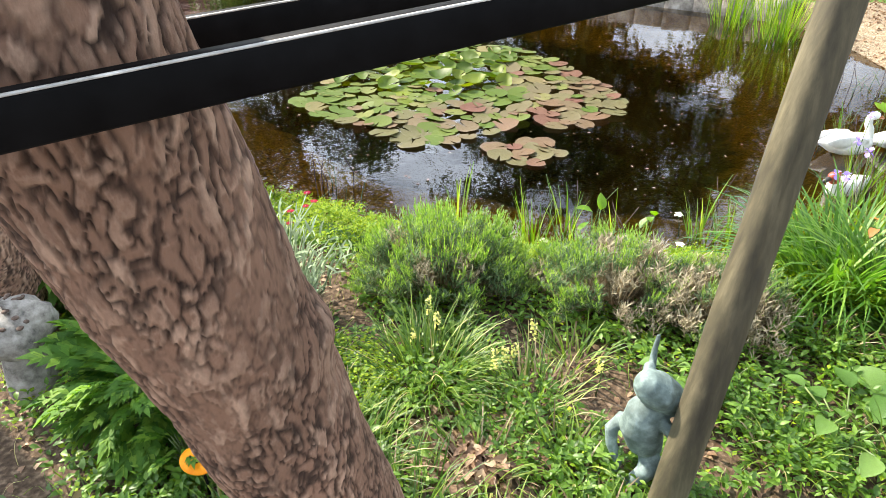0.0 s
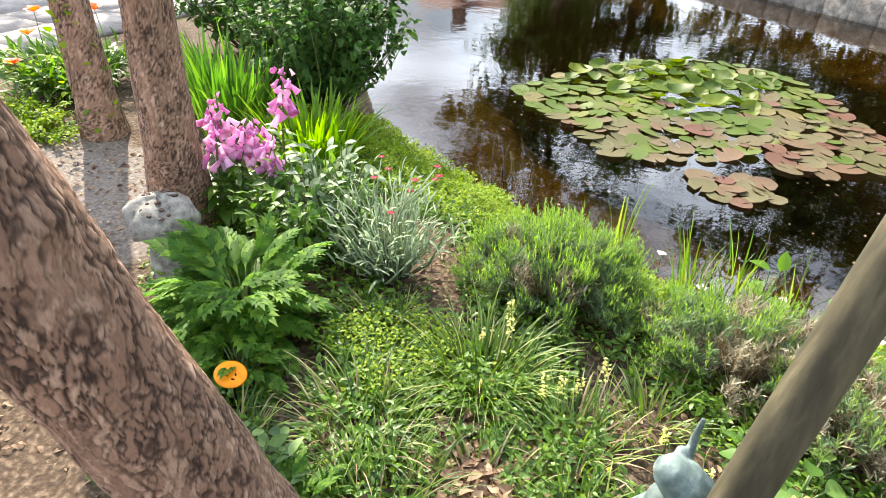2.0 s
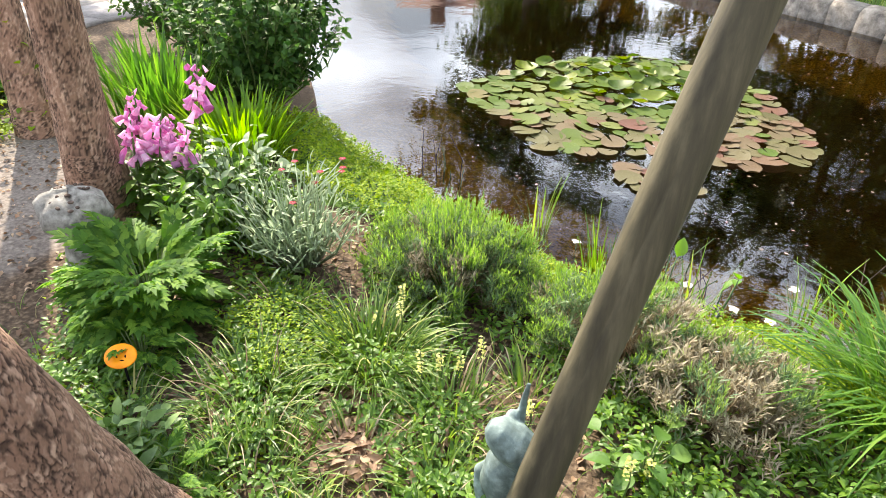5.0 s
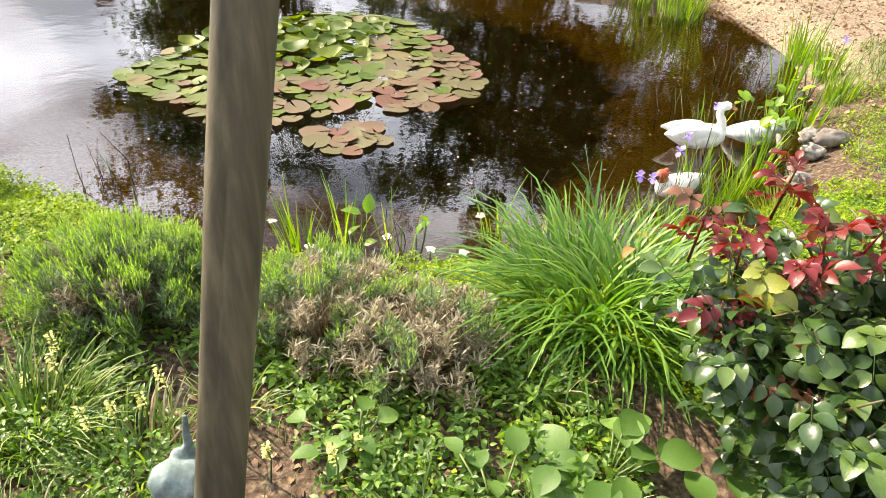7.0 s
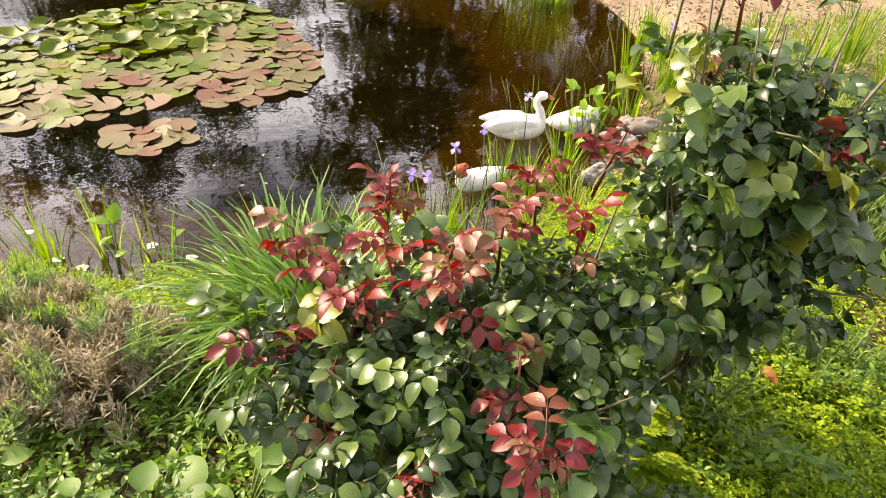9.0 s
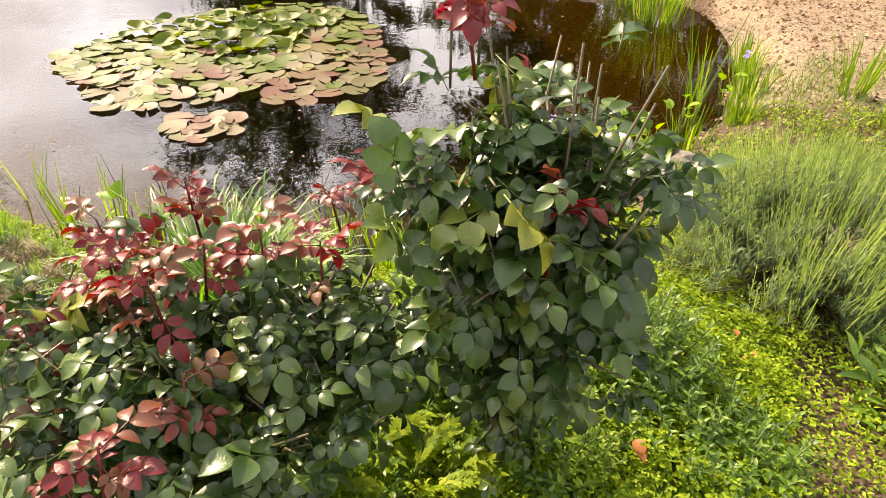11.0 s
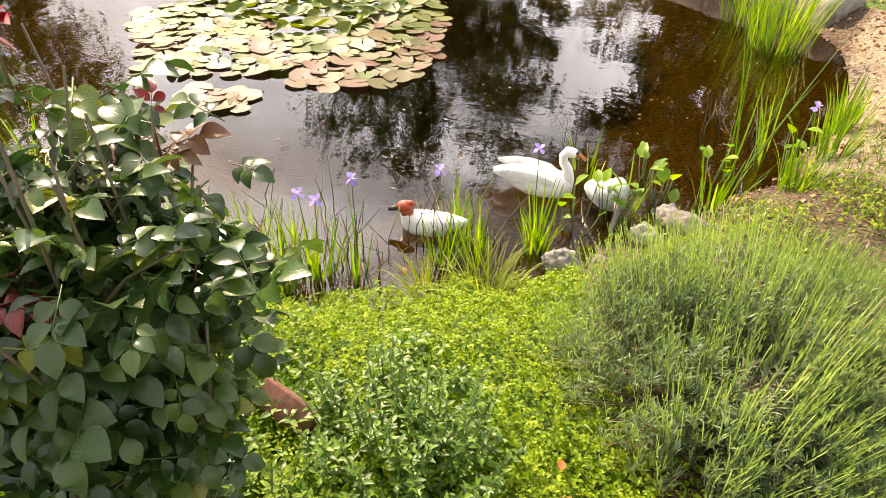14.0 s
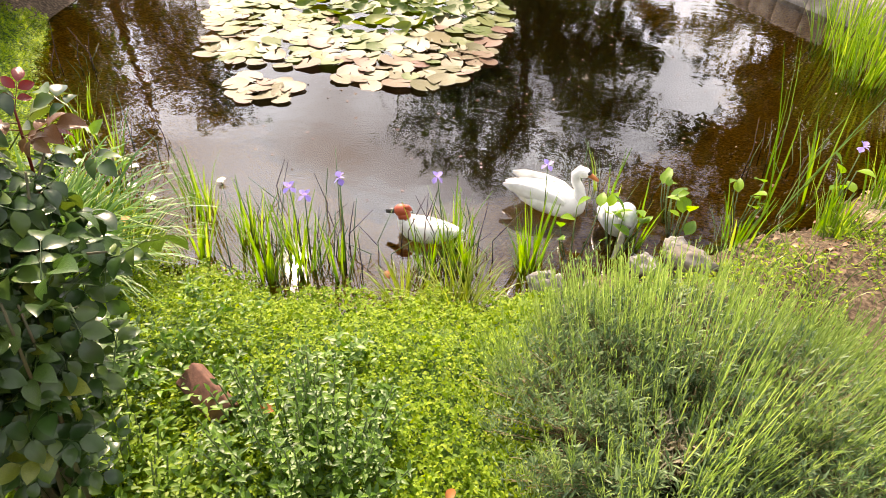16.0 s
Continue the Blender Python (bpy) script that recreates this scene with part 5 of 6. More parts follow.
def shoots(cx, cy, rx, ry, hgt, n, size, mat, label, seed):
    """A herb of upright leafy shoots, leaves spiralling up each one."""
    g = np.random.default_rng(seed + 700)
    root = thing("leafy_herb", (cx, cy, gz(cx, cy)), label, "herb", "leafy herbs")
    lf = Heap()
    for i in range(n):
        a, q = g.uniform(0, 6.28), math.sqrt(g.uniform(0, 1))
        b = np.array((math.cos(a) * q * rx * 0.7, math.sin(a) * q * ry * 0.7, 0))
        t = np.array((math.cos(a) * q * rx, math.sin(a) * q * ry, hgt * (0.55 + 0.45 * math.sqrt(1 - q * q)) * g.uniform(0.8, 1.1)))
        st = Heap()
        st.tube([b, (b + t) / 2, t], [0.004, 0.003, 0.002], 5)
        part("stem", st, L_STEM, root)
        k = 15
        s = np.linspace(0.25, 1.0, k)
        P = b + (t - b) * s[:, None]
        yaw = np.arange(k) * 2.4 + g.uniform(0, 6)
        lf.many(LEAF_HERB, P, turns(yaw, 0.15 + 0.75 * s ** 2 + g.normal(0, 0.15, k), g.normal(0, 0.2, k)), (size * (1.15 - 0.55 * s) * g.uniform(0.8, 1.2, k))[:, None] * np.ones((1, 3)))
    tagged(part("foliage", lf, mat, root), kind="stuff")


LEAF_HERB = leaf_t(0.38, 0.18, 0.3, 5)
shoots(2.98, 2.1, 0.30, 0.26, 0.3, 90, 0.045, L_HERB, "mid-green bushy herb in the groundcover", 1)
shoots(2.7, 1.72, 0.3, 0.24, 0.24, 60, 0.042, L_MEADOW, "green bushy herb under the roses", 2)
shoots(3.25, 1.75, 0.28, 0.24, 0.2, 50, 0.04, L_HERB, "green bushy herb at the path edge", 3)
shoots(2.35, 1.9, 0.16, 0.16, 0.26, 26, 0.06, L_BLUEHERB, "blue-green narrow-leaved herb under the roses", 4)


def lychnis():
    root, tops = leafy("rose_campion", -0.62, 1.95, 0.26, 0.24, 0.4, 760, 0.062, L_SILVER, "silver-felted campion with crimson flowers", "campion", 0.15, 110, 14, 0.5, rise=0.8, stem_mat=L_SILVER)
    g = random.Random(5)
    order = sorted(range(len(tops)), key=lambda i: -tops[i][2])[:9]
    for i in order:
        h = Heap()
        c = Vector(tops[i]) + Vector((g.uniform(-0.1, 0.1), g.uniform(0, 0.22), g.uniform(-0.02, 0.03)))
        h.tube([Vector(tops[i]) * 0.8, c], [0.003, 0.002], 5)
        st = part("flower_stem", h, L_SILVER, root)
        h = Heap()
        a = np.arange(5) * 1.2566
        h.many(leaf_t(0.85, 0.05, 0.2, 4, 0.65), np.tile(np.array(c), (5, 1)), turns(a, np.full(5, 0.15), np.zeros(5)), np.full((5, 3), 0.016))
        part("flower", h, L_RED, st, "crimson flower")


lychnis()


def foxglove(x, y, hgt, heads, seed):
    g = random.Random(seed)
    root = thing("foxglove", (x, y, gz(x, y)), "pink foxglove spire with hanging bells", "foxglove", "foxgloves")
    h = Heap()
    lx, ly = g.uniform(-0.06, 0.06), g.uniform(-0.05, 0.05)
    axis = lambda s: Vector((lx * s * s, ly * s * s, hgt * s))
    h.tube([axis(s) for s in (0, 0.3, 0.6, 0.85, 1.0)], [0.008, 0.007, 0.005, 0.004, 0.002], 7)
    part("stalk", h, L_STEM, root)
    lf = Heap()
    n = 42
    a, z = np.array([g.uniform(0, 6.28) for _ in range(n)]), np.array([g.uniform(0.02, 0.6) * hgt for _ in range(n)])
    lf.many(leaf_t(0.36, 0.15, 0.35, 5), np.stack([0 * a, 0 * a, z], -1), turns(a, np.array([g.uniform(0.0, 0.6) for _ in range(n)]), np.zeros(n)), (0.14 - 0.14 * z / hgt)[:, None] * np.ones((1, 3)) + 0.02)
    part("leaves", lf, L_HERB, root)
    for i in range(heads):
        s = 0.68 + 0.28 * i / heads
        p = axis(s) + Vector((g.uniform(-0.03, 0.03), g.uniform(-0.03, 0.03), g.uniform(-0.03, 0.03)))
        t = i * 2.0 + g.uniform(-0.4, 0.4)
        d = Vector((math.cos(t), math.sin(t), g.uniform(-1.6, -0.6))).normalized()
        k = (1.25 - 0.8 * i / heads) * g.uniform(0.8, 1.2)
        b = Heap()
        b.tube([p, p + d * 0.012 * k, p + d * 0.03 * k, p + d * 0.045 * k, p + d * 0.052 * k], [0.004 * k, 0.008 * k, 0.011 * k, 0.014 * k, 0.018 * k], 9)
        part("bell", b, L_PINK, root)


for i, (x, y, hh, n) in enumerate([(-1.27, 2.14, 0.72, 24), (-1.47, 2.02, 0.54, 26), (-1.36, 1.96, 0.5, 26), (-1.28, 2.03, 0.48, 24), (-1.53, 2.08, 0.5, 22), (-1.42, 1.9, 0.46, 22), (-1.22, 1.97, 0.45, 22)]):
    foxglove(x, y, hh, n, i)


def flower_on_stem(name, x, y, z, mat, label, category, petals=6, size=0.03, cup=0.4, group="", seed=0, stem=None, base_z=None):
    zb = gz(x, y) if base_z is None else base_z
    root = thing(name, (x, y, zb), label, category, group)
    g = random.Random(seed)
    h = Heap()
    o = Vector((g.uniform(-0.03, 0.03), g.uniform(-0.03, 0.03), 0))
    c = Vector((0, 0, z - zb))
    h.tube([o, c * 0.5 + o * 0.7, c], [0.0035, 0.003, 0.002], 6)
    part("stem", h, stem or L_STEM, root)
    h = Heap()
    a = np.arange(petals) * 6.283 / petals + g.uniform(0, 1)
    h.many(leaf_t(0.8, 0.12, 0.25, 5, 0.6), np.tile(np.array(c), (petals, 1)), turns(a, np.array([cup + g.uniform(-0.25, 0.25) + (0.9 if category == "iris" and i % 2 else -0.5 if category == "iris" else 0) for i, _ in enumerate(a)]), np.zeros(petals)), np.full((petals, 3), size))
    part("petals", h, mat, root)


for i, (x, y, z) in enumerate([(-3.46, 2.54, 0.4), (-3.52, 2.44, 0.24), (-3.3, 2.9, 0.5), (-3.75, 2.8, 0.45)]):
    flower_on_stem("poppy_flower", x, y, z, L_POPPY, "orange-red oriental poppy bloom on a thin stem", "poppy", 6, 0.065, 0.75, "poppies", i)
for i, (x, y, z) in enumerate([(2.0, 2.92, 0.12), (2.07, 2.94, 0.1), (2.2, 3.02, 0.2), (2.4, 3.42, 0.1), (2.72, 3.84, 0.1), (3.85, 4.62, 0.28)]):
    flower_on_stem("iris_flower", x, y, z, L_VIOLET, "pale violet iris flower above the reeds", "iris", 6, 0.035, 0.1, "iris flowers", 20 + i)
for i, (x, y, z) in enumerate([(1.05, 2.72, -0.16), (0.51, 2.73, -0.16), (0.3, 2.95, -0.17), (0.62, 2.68, -0.17), (1.2, 2.72, -0.17), (0.85, 2.85, -0.18), (1.3, 3.05, -0.185)]):
    flower_on_stem("water_flower", x, y, z, L_CREAM, "small cream flower floating at the pond edge", "water flower", 5, 0.028, 0.35, "cream pond flowers", 40 + i)
for i, (x, y) in enumerate([(0.2, 1.53), (0.16, 1.47), (0.24, 1.6), (-0.05, 1.75), (-0.02, 1.68), (-0.1, 1.66), (0.3, 1.62), (0.5, 1.5), (0.62, 1.42), (0.8, 1.36), (0.85, 1.45)]):
    root = thing("lime_flower_spike", (x, y, gz(x, y)), "lime yellow flower spike above the grasses", "flower spike", "lime flower spikes")
    h = Heap()
    hh = 0.17 + 0.05 * math.sin(i * 2.3)
    h.tube([(0, 0, 0), (0.01, 0.005, hh * 0.6), (0.0, 0.01, hh)], [0.003, 0.0025, 0.002], 5)
    part("stem", h, L_STEM, root)
    h = Heap()
    n = 26
    zz, aa = U(hh * 0.6, hh, n), U(0, 6.28, n)
    h.many(leaf_t(0.7, 0.1, 0.2, 3), np.stack([np.cos(aa) * 0.006, np.sin(aa) * 0.006 + 0.008, zz], -1), turns(aa, U(-0.2, 0.8, n), np.zeros(n)), np.full((n, 3), 0.014))
    part("flower_head", h, L_YELLOWFL, root)


def broad_leaves(cx, cy, spots, size, label, seed):
    """Plant with large rounded leaves, each a part."""
    g = random.Random(seed)
    root = thing("broad_leaved_plant", (cx, cy, gz(cx, cy)), label, "perennial", "broad-leaved plants")
    h = Heap()
    h.many(leaf_t(0.72, 0.16, 0.35, 7, 0.45), np.zeros((1, 3)), np.eye(3)[None], np.ones((1, 3)))
    me = h.mesh("leaf")
    me.materials.append(L_PALE)
    for i in range(spots):
        a, q = g.uniform(0, 6.28), g.uniform(0.02, 0.15)
        z = g.uniform(0.05, 0.12)
        ob = part("leaf", me, L_PALE, root)
        s = size * g.uniform(0.65, 1.15)
        ob.location, ob.rotation_euler, ob.scale = (math.cos(a) * q, math.sin(a) * q, z), (g.uniform(-0.1, 0.45), g.uniform(-0.3, 0.3), a - 1.57 + g.uniform(-0.7, 0.7)), (s, s, s)
        st = Heap()
        st.tube([(0, 0, 0), (math.cos(a) * q * 0.6, math.sin(a) * q * 0.6, z * 0.7), (math.cos(a) * q, math.sin(a) * q, z)], [0.004, 0.003, 0.003], 5)
        part("stalk", st, L_STEM, root)


broad_leaves(1.5, 1.4, 22, 0.115, "broad pale green rounded leaves low in the border", 1)
broad_leaves(1.2, 1.3, 10, 0.095, "broad pale green rounded leaves low in the border", 2)
broad_leaves(0.84, 1.5, 14, 0.07, "rounded mid-green leaves under the old lavender", 5)
broad_leaves(1.75, 1.15, 14, 0.10, "broad pale green rounded leaves under the rose", 4)


# water lilies: each pad a part
def lilies():
    root = thing("water_lily", (0.2, 5.3, WATER_Z), "large raft of green and bronze water lily pads", "water lily")
    raft = [(-1.22, 5.0), (-0.95, 5.6), (-0.6, 6.3), (0.0, 6.75), (0.6, 6.75), (1.05, 6.2), (1.4, 5.4), (1.42, 4.85), (1.2, 4.5), (0.85, 4.4), (0.6, 4.6), (0.2, 4.12), (-0.2, 4.05), (-0.5, 4.25), (-0.9, 4.55)]
    spur = [(0.3, 3.95), (0.42, 3.8), (0.66, 3.74), (0.8, 3.9), (0.7, 4.1), (0.45, 4.12)]
    meshes = {}
    g = random.Random(11)
    for variant in range(10):
        n, curled = 26, variant >= 6
        v, f = [(0, 0, 0.0)], []
        for rr in (0.4, 0.75, 1.0):
            for k in range(n + 1):
                a = 0.14 + (2 * math.pi - 0.28) * k / n
                r = rr * (1 + 0.05 * math.sin(3 * a + variant) + 0.03 * math.sin(7 * a + 2 * variant))
                up = (0.01 + 0.03 * (variant % 3)) * rr ** 3 + 0.05 * rr * rr * math.sin(2 * a + variant * 1.3) * (variant % 4) / 3
                if curled:
                    up += 0.5 * max(0.0, math.cos(a - variant * 1.7)) ** 2 * max(0.0, rr - 0.3) ** 1.3 + 0.2 * rr * rr
                    r *= 1 - 0.18 * rr * max(0.0, math.cos(a - variant * 1.7)) ** 2
                v.append((math.cos(a) * r, math.sin(a) * r, up))
        for k in range(n):
            f.append((0, 1 + k, 2 + k))
            for ring in (0, 1):
                b = 1 + ring * (n + 1) + k
                f.append((b, b + n + 1, b + n + 2, b + 1))
        h = Heap()
        h.add(v, f)
        for mat in (L_PAD, L_PADRED, L_PADFRESH):
            me = h.mesh("lily_pad")
            me.materials.append(mat)
            meshes[(variant, mat)] = me
    placed = []
    for poly, count, reach in ((raft, 275, 0.13), (spur, 13, 0.11)):
        xs, ys = [p[0] for p in poly], [p[1] for p in poly]
        tries = 0
        while count and tries < 20000:
            tries += 1
            x, y = g.uniform(min(xs), max(xs)), g.uniform(min(ys), max(ys))
            if not inside(poly, np.array([x]), np.array([y]))[0]:
                continue
            r = g.uniform(0.06, 0.12)
            if any((x - a) ** 2 + (y - b) ** 2 < (0.72 * (r + c)) ** 2 for a, b, c in placed):
                if tries < 9000 or any((x - a) ** 2 + (y - b) ** 2 < (0.5 * (r + c)) ** 2 for a, b, c in placed):
                    continue
            placed.append((x, y, r))
            count -= 1
            front = (5.0 - y) * 0.7 + (x - 0.3) * 0.7
            heart = 1 - math.hypot((x + 0.05) / 0.95, (y - 5.75) / 0.95)
            fresh = g.random() < 1.6 * heart
            mat = L_PADFRESH if fresh else L_PADRED if g.random() < 0.5 + 0.6 * front else L_PAD
            curled = fresh and g.random() < 0.6
            ob = part("lily_pad", meshes[(g.randrange(6, 10) if curled else g.randrange(6), mat)], None, root)
            tilt = 0.2 if curled else 0.085
            ob.location = (x - 0.2, y - 5.3, 0.006 + 0.012 * (len(placed) % 5) / 5 + curled * 0.025)
            ob.rotation_euler = (g.gauss(0, tilt), g.gauss(0, tilt), g.uniform(0, 6.28))
            ob.scale = (r, r, r)


lilies()


# roses
def compound(width=0.62, n=5):
    """A rose leaf: a thin rachis with five leaflets, along +y, unit long."""
    h = Heap()
    lt = leaf_t(width, 0.2, 0.36, 6, 0.46)
    h.tube([(0, 0, 0), (0, 0.5, 0.02), (0, 0.72, 0)], [0.012, 0.01, 0.008], 4)
    P = [(0, 0.68, 0)] + [(s * 0.02, y, 0.01) for y in (0.28, 0.52) for s in (-1, 1)][: n - 1]
    yaw = [0.0, 1.15, -1.15, 0.95, -0.95][:n]
    sc = [0.5, 0.36, 0.36, 0.44, 0.44][:n]
    h.many(lt, np.array(P), turns(np.array(yaw), np.array([-0.15, 0.05, -0.1, 0.1, -0.05][:n]), np.array([0.1, 0.2, -0.2, -0.1, 0.15][:n])), np.array(sc)[:, None] * np.ones((1, 3)))
    return h


ROSE_MESH, RED_MESH = [], []
for w in (0.7, 0.8, 0.9):
    me = compound(w).mesh("leaf")
    me.materials.append(L_ROSE)
    ROSE_MESH.append(me)
    me = compound(w * 0.8).mesh("leaf")
    me.materials.append(L_ROSERED)
    RED_MESH.append(me)


def rose(cx, cy, canes, label, seed, near_leaves, inner_leaves, red_tips, blooms=()):
    """Canes given as (top x, top y, top z); leaves along them, red shoots at some ends."""
    g = random.Random(seed)
    root = thing("rose_bush", (cx, cy, gz(cx, cy)), label, "rose", "rose bushes")
    lines = []
    for x, y, z in canes:
        t = Vector((x - cx, y - cy, z))
        b = Vector((g.uniform(-0.05, 0.05), g.uniform(-0.05, 0.05), -0.03))
        pts = [b, b.lerp(t, 0.35) + Vector((g.uniform(-0.04, 0.04), g.uniform(-0.04, 0.04), 0.08)), b.lerp(t, 0.7) + Vector((g.uniform(-0.04, 0.04), g.uniform(-0.04, 0.04), 0.05)), t]
        h = Heap()
        h.tube(pts, [0.0065, 0.005, 0.0035, 0.002], 7)
        part("cane", h, M_CANE, root)
        lines.append(pts)
        for _ in range(2):
            p0 = pts[1].lerp(pts[3], g.uniform(0.2, 0.8))
            p3 = p0 + Vector((g.uniform(-0.16, 0.16), g.uniform(-0.16, 0.16), g.uniform(0.02, 0.16)))
            h = Heap()
            h.tube([p0, (p0 + p3) / 2 + Vector((0, 0, 0.02)), p3], [0.004, 0.003, 0.002], 6)
            part("twig", h, M_CANE, root)
            lines.append([p0, p0.lerp(p3, 0.33), p0.lerp(p3, 0.66), p3])

    def spot(lo, hi):
        ln = g.choice(lines)
        s = g.uniform(lo, hi) * 3
        k = min(int(s), 2)
        return ln[k].lerp(ln[k + 1], s - k)

    for i in range(near_leaves):
        ob = part("leaf", g.choice(ROSE_MESH), None, root)
        ob.location = spot(0.3, 1.0) + Vector((g.gauss(0, 0.03), g.gauss(0, 0.03), g.gauss(0, 0.025)))
        s = g.uniform(0.08, 0.14)
        ob.rotation_euler, ob.scale = (g.gauss(-0.15, 0.55), g.gauss(0, 0.5), g.uniform(0, 6.28)), (s, s, s)
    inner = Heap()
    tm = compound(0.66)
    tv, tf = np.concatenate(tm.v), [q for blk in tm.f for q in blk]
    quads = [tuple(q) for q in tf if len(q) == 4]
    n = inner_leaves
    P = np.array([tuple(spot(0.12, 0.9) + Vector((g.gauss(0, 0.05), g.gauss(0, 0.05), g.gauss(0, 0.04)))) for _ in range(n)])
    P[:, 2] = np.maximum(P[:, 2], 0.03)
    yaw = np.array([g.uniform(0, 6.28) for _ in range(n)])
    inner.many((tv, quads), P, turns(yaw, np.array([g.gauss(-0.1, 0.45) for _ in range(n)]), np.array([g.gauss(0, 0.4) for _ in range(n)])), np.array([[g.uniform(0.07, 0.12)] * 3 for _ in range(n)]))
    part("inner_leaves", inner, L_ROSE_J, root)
    for x, y, z, count in red_tips:
        c = Vector((x - cx, y - cy, z))
        low = c + Vector((g.uniform(-0.04, 0.04), g.uniform(-0.04, 0.04), -0.17))
        h = Heap()
        h.tube([low, (low + c) / 2, c], [0.004, 0.003, 0.002], 6)
        part("red_shoot", h, L_ROSERED, root, "young red shoot")
        for i in range(count):
            ob = part("leaf", g.choice(RED_MESH), None, root)
            ob.location = low.lerp(c, g.uniform(0.35, 1.02))
            s = g.uniform(0.05, 0.11)
            ob.rotation_euler, ob.scale = (g.gauss(0.25, 0.4), g.gauss(0, 0.4), i * 2.4 + g.uniform(-0.3, 0.3)), (s, s, s)
    for x, y, z in blooms:
        h = Heap()
        c = np.array((x - cx, y - cy, z))
        for ring, (m, pitch, size) in enumerate(((5, 0.35, 0.042), (5, 0.8, 0.038), (4, 1.2, 0.034))):
            a = np.arange(m) * 6.283 / m + ring
            h.many(leaf_t(0.95, 0.25, 0.3, 5, 0.6), np.tile(c, (m, 1)), turns(a, np.full(m, pitch), np.zeros(m)), np.full((m, 3), size))
        b = part("bloom", h, L_RED, root, "deep red rose bloom")
        h = Heap()
        h.tube([tuple(c - np.array((0, 0, 0.14))), tuple(c)], [0.003, 0.003], 6)
        part("bloom_stem", h, M_CANE, b)


gr = random.Random(3)
canes1 = [(2.28, 1.5, 0.78), (2.36, 1.6, 0.8), (2.24, 1.62, 0.72), (2.4, 1.48, 0.72), (2.3, 1.22, 0.62), (2.42, 1.3, 0.6), (2.35, 1.42, 0.7), (1.8, 0.98, 0.3), (1.95, 0.95, 0.36), (2.1, 0.98, 0.38), (2.24, 1.0, 0.4), (2.38, 1.06, 0.42)] + [(1.95 + math.cos(i * 2.4) * (0.12 + 0.30 * ((i * 7) % 10) / 10), 1.36 + math.sin(i * 2.4) * (0.10 + 0.22 * ((i * 7) % 10) / 10), 0.5 + 0.22 * gr.random()) for i in range(20)]
tips1 = [(1.87, 1.68, 0.83, 9), (1.96, 1.35, 0.85, 10), (2.08, 1.23, 0.72, 8), (2.07, 1.03, 0.78, 9), (1.72, 1.55, 0.72, 9), (1.62, 1.38, 0.66, 8), (1.85, 1.5, 0.8, 9), (2.1, 1.55, 0.82, 8), (2.2, 1.7, 0.83, 7), (1.75, 1.25, 0.62, 8), (1.9, 1.08, 0.58, 7), (2.0, 1.5, 0.8, 8), (1.66, 1.62, 0.74, 7), (1.8, 1.42, 0.74, 8), (2.25, 1.5, 0.84, 6)]
rose(1.97, 1.38, canes1, "rose bush with dark glossy leaves and red young shoots", 1, 290, 1100, tips1)
canes2 = [(2.68 + math.cos(i * 2.4 + 1) * (0.06 + 0.26 * ((i * 7) % 10) / 10), 1.62 + math.sin(i * 2.4 + 1) * (0.06 + 0.18 * ((i * 7) % 10) / 10), 0.82 + 0.42 * gr.random()) for i in range(26)]
tips2 = [(2.5, 1.62, 1.3, 9), (2.62, 1.86, 1.05, 6), (2.7, 1.5, 1.0, 6), (2.35, 1.62, 0.95, 7)]
rose(2.64, 1.64, canes2, "tall rose bush with large dark green leaves", 2, 280, 800, tips2, [(2.52, 1.7, 1.27), (2.46, 1.75, 1.2)])


# ---- ground-covering stuff ----
def scatter(name, label, category, poly, n, tmpl, size, mat, pitch=(0.0, 0.5), lift=(0.0, 0.03), avoid_water=-0.02, hole=None, patch=0.0, seed=0, mound=0.0):
    g = np.random.default_rng(seed + 300)
    xs, ys = [p[0] for p in poly], [p[1] for p in poly]
    x, y = g.uniform(min(xs), max(xs), n), g.uniform(min(ys), max(ys), n)
    ok = inside(poly, x, y) & (shore_depth(x, y) < avoid_water)
    if patch:
        ok &= wobble(x, y, 2.2) + g.normal(0, 0.25, n) > patch
    x, y = x[ok], y[ok]
    m = len(x)
    hump = mound * np.clip(0.45 + 0.35 * wobble(x, y, 3.0) + 0.3 * wobble(y, x, 6.7), 0, 1)
    floor_z = np.maximum(ground_z(x, y), WATER_Z + 0.003) if avoid_water > 1 else ground_z(x, y)
    P = np.stack([x, y, floor_z + g.uniform(lift[0], lift[1], m) + hump * g.uniform(0.6, 1.0, m)], -1)
    R = turns(g.uniform(0, 6.28, m), g.uniform(pitch[0], pitch[1], m), g.normal(0, 0.35, m))
    h = Heap()
    h.many(tmpl, P, R, g.uniform(size[0], size[1], (m, 1)) * np.ones((1, 3)))
    single(name, h, mat, (0, 0, 0), label, category, kind="stuff")


LEAF3, LEAF5, GRASS3 = leaf_t(0.7, 0.1, 0.2, 3), leaf_t(0.45, 0.15, 0.3, 4), blade_t(0.35, 1.5, 5, 0.03)
SPRIG, SPRIG_B = sprig_t(6, 1.0, 0.62, 1), sprig_t(7, 1.0, 0.42, 2)
scatter("creeping_groundcover", "carpet of bright yellow-green creeping leaves along the bank", "groundcover", BANK, 60000, LEAF3, (0.012, 0.026), L_COVER, (-0.3, 0.8), (0.0, 0.03), 0.03, seed=1, mound=0.10)
scatter("groundcover_sprigs", "bright yellow-green leafy sprigs rising from the carpet", "groundcover", BANK, 25000, SPRIG, (0.019, 0.038), L_COVER, (-0.4, 0.4), (0.0, 0.035), 0.0, seed=21, mound=0.15)
